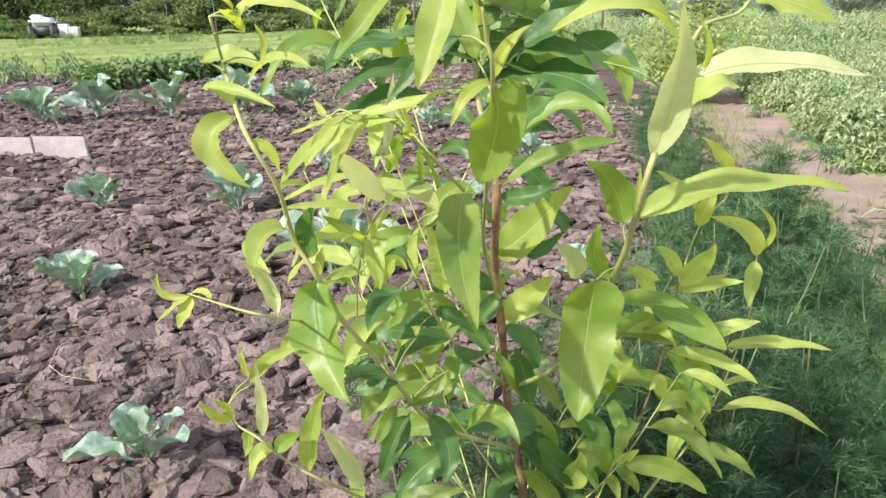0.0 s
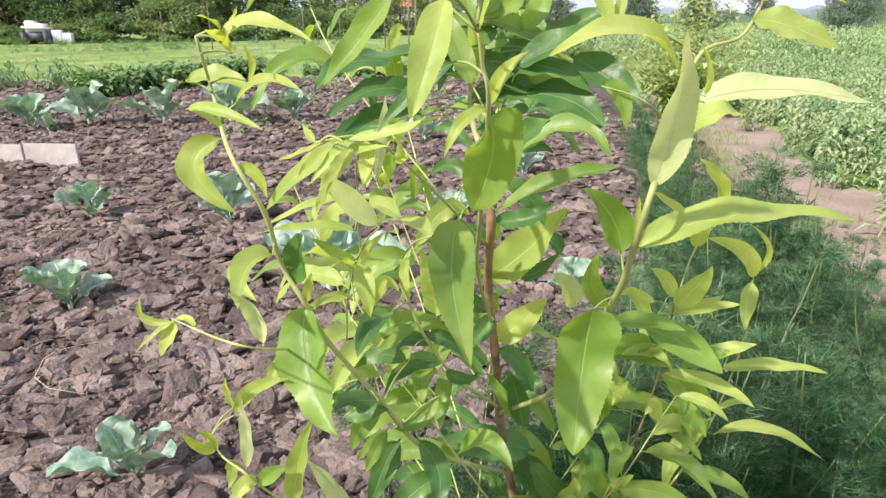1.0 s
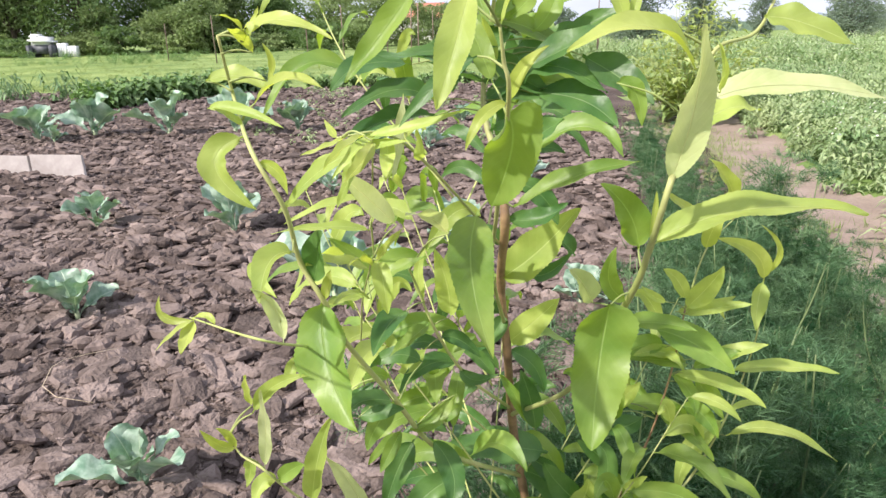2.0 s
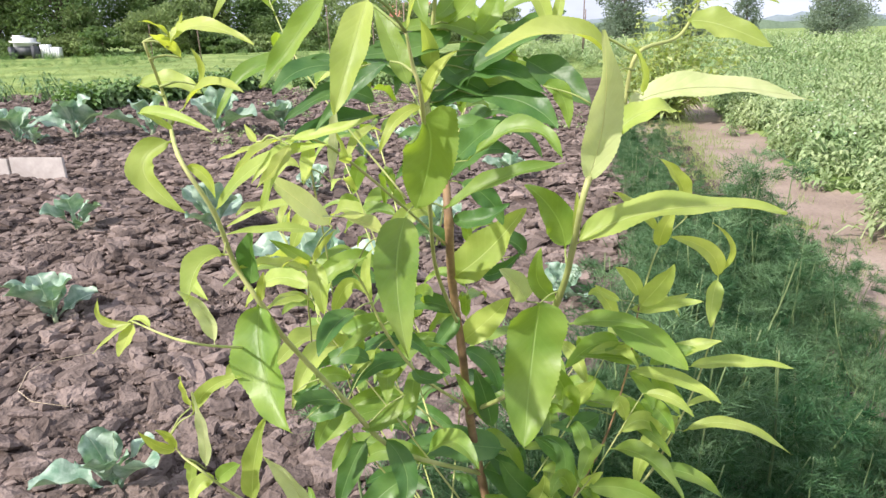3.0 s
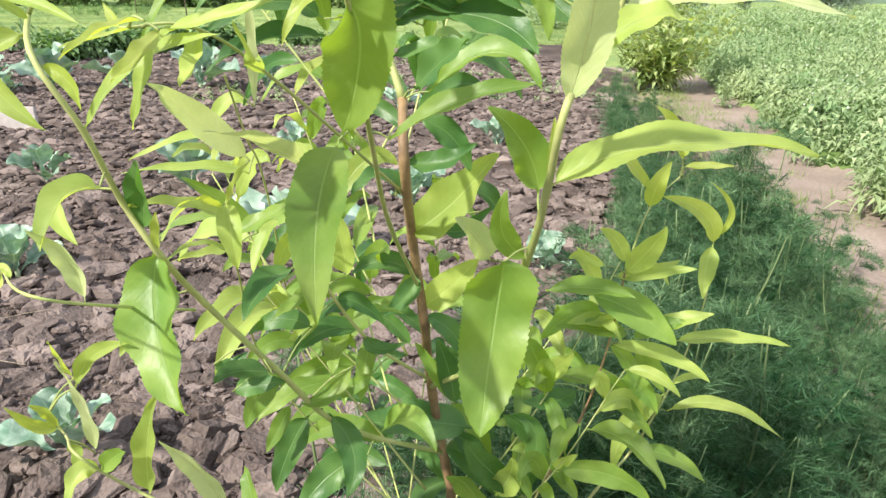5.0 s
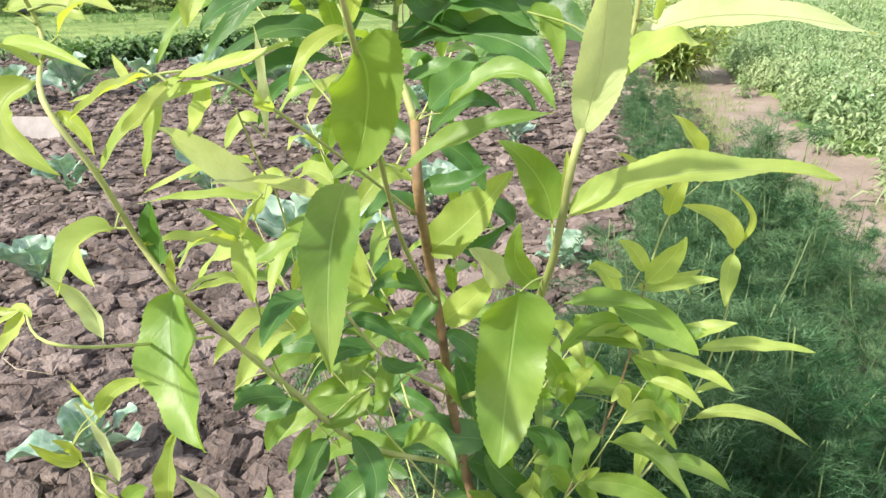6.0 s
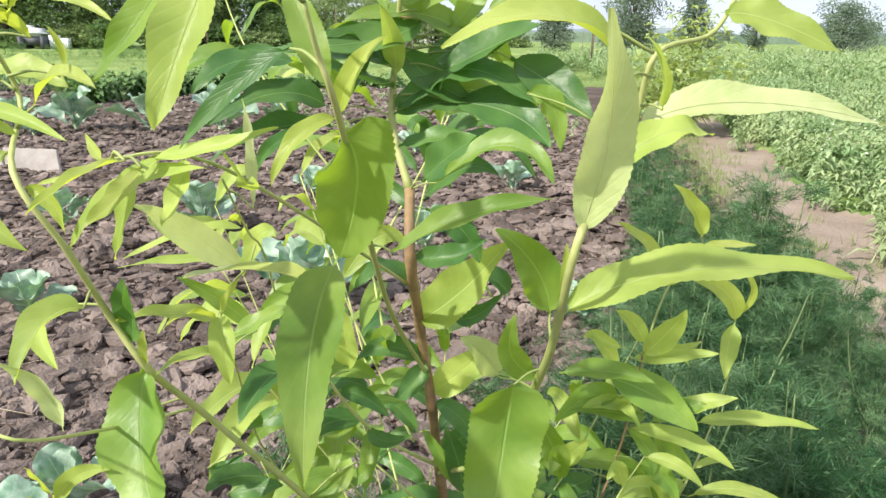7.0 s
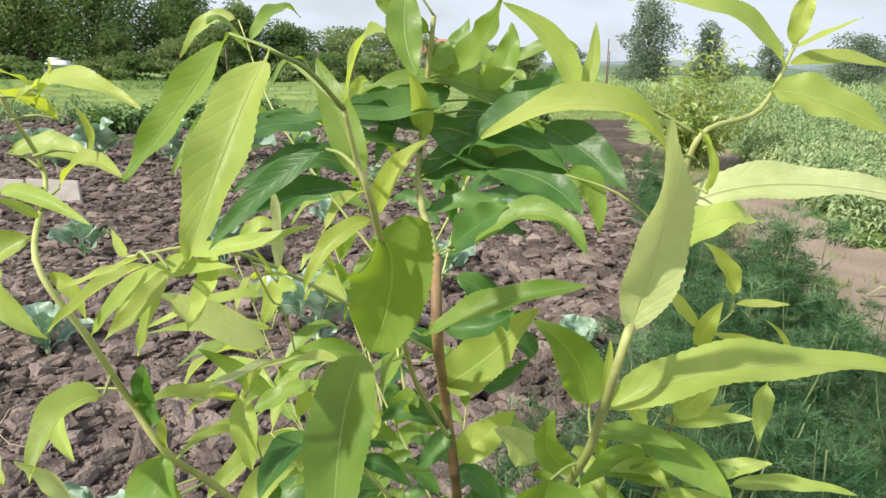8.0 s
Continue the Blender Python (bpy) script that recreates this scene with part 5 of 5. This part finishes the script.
def weed_places(count, y0, y1, reach):
    out = []
    for _ in range(count):
        y = y0 + (y1 - y0) * wr.random()
        x = path_mid(min(y, 13)) + 0.58 + reach * wr.random() * (0.4 + 0.6 * y / y1) + 0.16 * wr.gauss(0, 1)
        if y > 13:
            x = wr.uniform(6.0, 6 + reach)
        # the growth is uneven, with hollows in it
        if noise.noise(Vector((x * 1.5, y * 1.1, 6.0))) < -0.12 and wr.random() < 0.75:
            continue
        out.append((x, y, height(x, y)))
    return out


def weed_field(name, kinds, places, size, label, mats=(WEED, FLOWER), cat="weeds"):
    return tagged(scatter(name, kinds, places, list(mats), wr, size), label, cat, kind="stuff")


weed_field("weed_bed", NEAR_WEEDS, weed_places(2700, -0.8, 9.0, 3.4), (0.6, 1.5), "dense pale green flowering weeds along the path")
weed_field("weed_bed", NEAR_WEEDS, weed_places(1100, 8.0, 14.0, 7.0), (0.7, 1.7), "pale green weeds with white flowers")
weed_field("weed_bed", FAR_WEEDS, weed_places(1700, 13.0, 34.0, 26.0), (0.8, 1.8), "pale weed field behind the path")

# small green weeds at the path's dill side and low grass
TUFTS = [weed_shape(0.10, 9, 1, 0.06, 0.003, 0) for i in range(4)]
tuft = []
for _ in range(800):
    y = wr.uniform(1.2, 11)
    x = path_mid(y) - 0.45 + wr.gauss(0, 0.28)
    tuft.append((x, y, height(x, y)))
tagged(scatter("grass_tufts", TUFTS, tuft, [GRASS], wr, (0.5, 1.2)), "short green grass tufts at the path's edge", "grass", kind="stuff")
HERB = [weed_shape(0.12, 12, 7, 0.035, 0.0007, 0, 0.1) for i in range(5)]
low = []
for _ in range(1400):
    y = 0.85 + 2.6 * wr.random() ** 1.2
    x = wr.uniform(soil_edge(y) - 0.02, min(path_mid(y) - 0.35, 1.6 + 0.4 * (y - 1.4)))
    low.append((x, y, height(x, y)))
tagged(scatter("low_dill", HERB, low, [DILL], wr, (0.6, 1.5), 0.3), "low thin-leaved green growth below the dill", "dill", kind="stuff")
LAWN_TUFT = [weed_shape(0.09, 9, 2, 0.07, 0.006, 0) for i in range(4)]
tuft = []
for _ in range(3000):
    y = 16.8 + 30 * wr.random() ** 1.6
    x = wr.uniform(-0.75 * y, 0.35 * y)
    if region(x, y) == 2:
        tuft.append((x, y, height(x, y)))
tagged(scatter("lawn_grass", LAWN_TUFT, tuft, [GRASS], wr, (0.7, 1.6)), "light green lawn grass behind the bed", "grass", kind="stuff")

MEADOW = [weed_shape(0.35, 9, 5, 0.16, 0.012, 0) for i in range(4)]
place = []
for _ in range(420):
    y = wr.uniform(33, 50)
    x = wr.uniform(-0.8 * y, -4)
    if noise.noise(Vector((x * 0.16, y * 0.4, 2.0))) > 0.0:
        place.append((x, y, height(x, y)))
tagged(scatter("meadow_grass", MEADOW, place, [BEAN], wr, (0.6, 1.7)), "taller dark green growth in the lawn before the trees", "grass", kind="stuff")

# ---------- bean row and onions ----------
BEANS = [weed_shape(0.42, 7, 8, 0.17, 0.058, 0, 0.5) for i in range(5)]
row = []
for i in range(150):
    t = wr.random()
    x, y = -5.75 + 2.5 * t + wr.gauss(0, 0.16), 12.4 + 3.9 * t + wr.gauss(0, 0.25)
    row.append((x, y, 0))
weed_field("bean_row", BEANS, row, (0.6, 1.3), "dense row of dark green bean plants", (BEAN, FLOWER), "bean plants")
far_row = [(wr.uniform(-2.6, 3.2), 16.2 + wr.gauss(0, 0.25), 0) for _ in range(60)]
weed_field("bean_row", BEANS, far_row, (0.5, 0.9), "low green plants at the bed's far end", (BEAN, FLOWER), "bean plants")
LEEK = [weed_shape(0.62, 6, 4, 0.30, 0.024, 0, 0.8) for i in range(4)]
row = [(cx + wr.gauss(0, 0.16), cy + wr.gauss(0, 0.35), 0) for cx, cy, n in ((-9.2, 15.3, 2), (-8.25, 14.7, 5), (-7.3, 14.9, 4), (-10.5, 15.1, 4)) for _ in range(n)]
weed_field("onion_row", LEEK, row, (0.8, 1.25), "row of upright grey-green onion leaves", (ONION, FLOWER), "onions")
SEEDLING = [weed_shape(0.14, 5, 4, 0.08, 0.014, 0, 0.5) for i in range(3)]
row = []
for _ in range(120):
    x, y = wr.uniform(-2.2, 2.6), wr.uniform(7.5, 15.5)
    if region(x, y) == 0:
        row.append((x, y, height(x, y)))
weed_field("seedlings", SEEDLING, row, (0.6, 1.2), "scattered green seedlings in the soil", (WEED, FLOWER), "seedlings")

PEACH_FAR = shade("narrow_leaf", (0.20, 0.30, 0.11), (0.46, 0.52, 0.24), 2.5, 0.5, 0, 20.0, 0.4, (0.55, 0.66, 0.12), 0.28, True)
# ---------- second young tree and trees behind ----------


def bushy_tree(name, at, tall, wide, label, leaf_mat, count, leaf_size, seed, clumps=14, trunk_h=0.35, cat="tree", narrow=0.45, crown_base=0.25, full=1.0):
    r = random.Random(seed)
    thing = empty(name, at)
    bm = bmesh.new()
    base_r = tall * 0.022
    tube(bm, smooth_line([(0, 0, -0.1), (r.uniform(-0.03, 0.03) * tall, 0, tall * 0.35), (r.uniform(-0.05, 0.05) * tall, 0, tall * 0.85)], 4), [base_r * (1 - 0.085 * i) for i in range(9)], 8)
    centres = []
    for i in range(clumps):
        h = crown_base + (0.93 - crown_base) * i / max(1, clumps - 1)
        a = i * 2.4 + r.uniform(-0.5, 0.5)
        rad = wide * 0.5 * (math.sin(math.pi * min(1, 0.12 + 0.86 * (h - crown_base * 0.6))) ** 0.7) * r.uniform(0.3, 0.95)
        c = Vector((math.cos(a) * rad, math.sin(a) * rad, tall * h))
        centres.append((c, full * wide * r.uniform(0.13, 0.27), full * tall * r.uniform(0.07, 0.14)))
        tube(bm, smooth_line([(0, 0, tall * h * 0.55), c * 0.5 + Vector((0, 0, tall * h * 0.32)), c], 2), [base_r * k for k in (0.45, 0.35, 0.25, 0.18, 0.1)], 5)
    part("trunk", bm, OLD_BARK, thing)
    vs, fs = [], []
    for _ in range(count):
        c, rw, rh = centres[r.randrange(len(centres))]
        o = Vector((r.gauss(0, 1), r.gauss(0, 1), r.gauss(0, 1))).normalized() * r.random() ** 0.35 * 1.15
        p = c + Vector((o.x * rw, o.y * rw, o.z * rh))
        d = Vector((r.gauss(0, 1), r.gauss(0, 1), r.gauss(-0.2, 0.7))).normalized()
        s = d.cross(Vector((r.gauss(0, 1), r.gauss(0, 1), r.gauss(0, 1)))).normalized()
        l = leaf_size * r.uniform(0.6, 1.4)
        k = len(vs)
        n = d.cross(s) * 0.15 * l
        vs.extend((tuple(p), tuple(p + d * l * 0.5 + s * l * narrow + n), tuple(p + d * l), tuple(p + d * l * 0.5 - s * l * narrow + n)))
        fs.append([k, k + 1, k + 2])
        fs.append([k, k + 2, k + 3])
    ob = new("crown", mesh_of("crown", vs, fs, leaf_mat))
    ob.parent = thing
    return tagged(thing, label, cat)


def shoot_bush(at, shoots, tall, label):
    """A young tree of many upright shoots, each set with long drooping leaves."""
    r = random.Random(77)
    thing = empty("peach_tree", at)
    for n in range(shoots):
        a, lean = n * 2.4, 0.1 + 1.25 * (n / shoots) ** 1.1
        h = tall * (1.0 - 0.35 * (n / shoots)) * r.uniform(0.8, 1.15)
        d = Vector((math.cos(a) * lean, math.sin(a) * lean, 1)).normalized()
        line = smooth_line([Vector((0, 0, 0.05)), d * h * 0.5 + Vector((0, 0, -0.03)), d * h + Vector((0, 0, 0.06))], 5)
        bm = bmesh.new()
        tube(bm, line, [0.008 - 0.0006 * i for i in range(len(line))], 5)
        stem = part("branch", bm, GREEN_BARK, thing)
        vs, fs = [], []
        for i in range(30):
            t = 0.06 + 0.94 * i / 29
            p = line[min(int(t * (len(line) - 1)), len(line) - 2)].lerp(line[min(int(t * (len(line) - 1)) + 1, len(line) - 1)], r.random())
            b = i * 2.39
            o = Vector((math.cos(b), math.sin(b), r.uniform(-0.1, 0.7))).normalized()
            l, w = r.uniform(0.19, 0.31) * (1.15 - 0.5 * t), r.uniform(0.026, 0.038)
            nn = o.cross(Vector((0, 0, 1))).normalized()
            q, e = p + o * l * 0.5 + Vector((0, 0, 0.02 * l)), p + o * l + Vector((0, 0, -l * r.uniform(0.1, 0.6)))
            k = len(vs)
            vs.extend(tuple(v) for v in (p, q + nn * w, e, q - nn * w, q - Vector((0, 0, 0.3 * w))))
            fs.extend(([k, k + 4, k + 1], [k + 1, k + 4, k + 2], [k, k + 3, k + 4], [k + 4, k + 3, k + 2]))
        ob = new("foliage", mesh_of("foliage", vs, fs, PEACH_FAR))
        ob.parent = stem
    return tagged(thing, label, "tree")


shoot_bush((3.66, 8.75, 0), 46, 1.5, "bushy young peach tree with narrow yellow-green leaves by the path")
BIG = "tall dense dark green tree behind the lawn"
k = 0
for x, y, tall, wide in ((-43.5, 56.0, 12, 11), (-35.9, 57.7, 12, 9), (-31.1, 56.5, 11, 6.6), (-25.7, 56.2, 9.5, 8), (-18.8, 57.9, 8.5, 4.6), (-14.8, 58.7, 6.0, 3.2), (-11.3, 60.6, 4.6, 5), (-49.2, 62.3, 12, 11), (-28.2, 63.3, 10.5, 9), (-39.2, 62.8, 11, 9), (-22.0, 63.1, 6.4, 6), (-33.7, 61.6, 6, 8)):
    k += 1
    bushy_tree("broadleaf_tree", (x, y, 0), tall, wide, BIG, TREE_LEAF if k % 3 else PALE_TREE_LEAF, 12000, 0.23, 100 + k, 34, cat="tree", crown_base=0.12 if k != 3 else 0.25, narrow=0.3, full=1.2)
for x, y, tall, wide in ((-17.6, 53.9, 3.4, 4.5), (-23.7, 55.1, 3.6, 3.4), (-15.1, 52.7, 4.0, 3.4), (-6.7, 62.4, 4.6, 6), (-3.5, 66.2, 4.8, 6), (-0.3, 70.1, 4.4, 7), (3.9, 73.9, 4.0, 7), (7.5, 77.7, 3.8, 7), (12.5, 77.5, 3.6, 5)):
    k += 1
    bushy_tree("broadleaf_tree", (x, y, 0), tall, wide, "light green tree beyond the lawn", PALE_TREE_LEAF, 5500, 0.24, 100 + k, 20, crown_base=0.08, narrow=0.3)
# lone field trees, their crowns coloured with the haze already in
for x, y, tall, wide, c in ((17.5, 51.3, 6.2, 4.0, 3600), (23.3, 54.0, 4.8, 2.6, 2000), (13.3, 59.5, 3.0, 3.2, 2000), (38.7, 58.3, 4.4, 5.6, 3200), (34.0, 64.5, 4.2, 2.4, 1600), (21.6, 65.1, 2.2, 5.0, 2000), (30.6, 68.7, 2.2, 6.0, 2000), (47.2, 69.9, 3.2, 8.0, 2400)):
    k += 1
    bushy_tree("broadleaf_tree", (x, y, 0), tall, wide, "tree standing alone in the field, greyed by painted haze", HAZY_LEAF, int(c * 2.4), 0.19, 100 + k, 26, crown_base=0.08, narrow=0.25)
# low shrubs at the trees' feet
for i in range(13):
    x = -44.5 + 3.4 * i
    bushy_tree("shrub", (x + wr.uniform(-1, 1), 50 + wr.uniform(0, 3) + 0.2 * i, 0), wr.uniform(1.2, 2.4), wr.uniform(3, 5), "green shrub below the trees", TREE_LEAF if i % 2 else PALE_TREE_LEAF, 2800, 0.19, 300 + i, 10, cat="shrub", crown_base=0.1)


def ridge(name, y, x0, x1, h, step, material, label, cat, seed):
    vs, fs = [], []
    n = int((x1 - x0) / step)
    for i in range(n + 1):
        x = x0 + step * i
        z = h * (0.55 + 0.5 * noise.noise(Vector((x * 0.011, seed, 0))) + 0.28 * noise.noise(Vector((x * 0.09, seed, 4))))
        for dy, dz in ((0, -1.0), (2, z * 0.75), (8, z), (30, z * 0.7), (60, -1.0)):
            vs.append((x, y + dy, dz))
    for i in range(n):
        for j in range(4):
            a = i * 5 + j
            fs.append([a, a + 5, a + 6, a + 1])
    tagged(new(name, mesh_of(name, vs, fs, material, None, True)), label, cat, kind="structure")


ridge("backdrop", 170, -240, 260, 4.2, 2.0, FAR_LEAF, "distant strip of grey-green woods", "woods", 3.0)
# the hills' haze is only in their colour
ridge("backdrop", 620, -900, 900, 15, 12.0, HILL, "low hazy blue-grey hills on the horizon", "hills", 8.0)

# ---------- slabs, fence posts, tank ----------


def box(bm, size, m, bevel=0.0):
    r = bmesh.ops.create_cube(bm, size=1.0)
    bmesh.ops.transform(bm, matrix=m @ Matrix.Diagonal((*size, 1)), verts=r["verts"])
    if bevel:
        e = list({e for v in r["verts"] for e in v.link_edges})
        bmesh.ops.bevel(bm, geom=e, offset=bevel, segments=2, affect="EDGES")


def slab(at, length, turn):
    bm = bmesh.new()
    box(bm, (length, 0.03, 0.30), pose(0, 0, 0.05), 0.004)
    for v in bm.verts:
        v.co.z += 0.008 * noise.noise(v.co * 7 + Vector(at))
        v.co.x -= 0.16 * (v.co.z - 0.05)
    ob = part("edging_slab", bm, SLAB, None, "", False)
    ob.matrix_basis = pose(*at, -12, 0, turn)
    return tagged(ob, "pale grey weathered slab set on edge in the soil", "slab", "bed edging")


for k in range(4):
    slab((-3.17 - 0.51 * k, 6.03 + 0.075 * k, 0.02 - 0.006 * k), 0.5, -8.5 - k)


def fence_post(at, tall, r=0.026):
    bm = bmesh.new()
    a = random.Random(int(at[0] * 10)).uniform(-0.05, 0.05)
    tube(bm, [(0, 0, -0.1), (a * 0.5, 0, tall * 0.5), (a, 0, tall)], [r, r * 0.95, r * 0.8], 7)
    ob = part("fence_post", bm, POST)
    ob.location = at
    return tagged(ob, "thin weathered brown wooden fence post in grass", "fence post", "fence posts")


for x, y, h in ((0.2, 26.8, 2.6), (0.5, 27.5, 2.3), (-8.7, 31.9, 2.1), (-4.7, 33.2, 2.0), (-2.8, 31.2, 2.4), (-0.9, 34.1, 1.7), (1.6, 40.0, 2.4), (7.1, 25.2, 2.3), (7.4, 26.2, 1.9), (4.2, 28.8, 1.9), (-12.8, 37.6, 1.9), (11.6, 43.5, 1.8)):
    fence_post((x, y, 0), h)

tank = tagged(empty("water_tank", (-25.9, 50.7, 0)), "white rounded tank on a dark frame", "tank")
bm = bmesh.new()
box(bm, (1.75, 1.3, 0.62), pose(0, 0, 1.12, 0, 4, 0), 0.26)
box(bm, (0.8, 0.8, 0.3), pose(-0.35, 0, 1.45), 0.12)
part("vessel", bm, WHITE, tank)
for dx in (-0.75, 0.8):
    bm = bmesh.new()
    box(bm, (0.32, 1.4, 0.85), pose(dx, 0, 0.42), 0.04)
    part("leg", bm, DARK, tank)
bm = bmesh.new()
box(bm, (1.25, 1.1, 0.6), pose(0, 0.1, 0.55), 0.05)
part("frame", bm, DARK, tank)
for i, (dx, h) in enumerate(((1.35, 0.95), (2.05, 0.75))):
    crate = tagged(empty("crate", (-25.9 + dx, 50.7, 0)), "white slatted crate beside the tank", "crate", "crates")
    for j in range(4):
        bm = bmesh.new()
        box(bm, (0.11, 0.5, h), pose(-0.24 + 0.16 * j, 0, h / 2), 0.01)
        part("slat", bm, WHITE, crate)
    for z in (0.25, 0.75):
        bm = bmesh.new()
        box(bm, (0.62, 0.44, 0.07), pose(0, 0, h * z), 0.01)
        part("rail", bm, WHITE, crate)

house = tagged(empty("house", (1.4, 120, 0)), "distant low house with a red roof among trees", "house")
bm = bmesh.new()
box(bm, (10, 7, 3.6), pose(0, 0, 1.8))
part("wall", bm, PLASTER, house, smooth=False)
bm = bmesh.new()
a = [bm.verts.new(p) for p in ((-5.5, -4, 3.5), (5.5, -4, 3.5), (5.5, 4, 3.5), (-5.5, 4, 3.5), (-5.5, 0, 6.0), (5.5, 0, 6.0))]
for f in ((0, 1, 5, 4), (2, 3, 4, 5), (1, 2, 5), (3, 0, 4), (3, 2, 1, 0)):
    bm.faces.new([a[i] for i in f])
part("roof", bm, ROOF, house, smooth=False)

# a bent dry straw on the soil
bm = bmesh.new()
tube(bm, [(-1.17, 2.40, 0.05), (-1.27, 2.36, 0.05), (-1.33, 2.30, 0.06), (-1.335, 2.22, 0.07), (-1.32, 2.12, 0.05), (-1.24, 2.05, 0.045), (-1.10, 2.01, 0.04)], [0.0012] * 7, 5)
tagged(part("dry_straw", bm, STRAW), "bent dry straw lying on the soil", "straw")

# ---------- loose clods nearest the tree, each a piece of its own ----------
plates = []
for v, f, _ in FINE:
    plates.append(mesh_of("soil_clod", v, f, CLOD_PIECE))
cr2 = random.Random(97)
for i in range(290):
    y = 1.2 + 2.1 * cr2.random()
    x = -1.75 + cr2.random() * (soil_edge(y) + 1.6)
    s = 0.028 + 0.05 * cr2.random() ** 1.8
    ob = new("soil_clod", plates[i % len(plates)])
    ob.matrix_basis = pose(x, y, height(x, y) + s * cr2.uniform(0.12, 0.34), cr2.gauss(0, 13), cr2.gauss(0, 13), cr2.uniform(0, 360)) @ Matrix.Scale(s, 4)
    ob.parent = ground
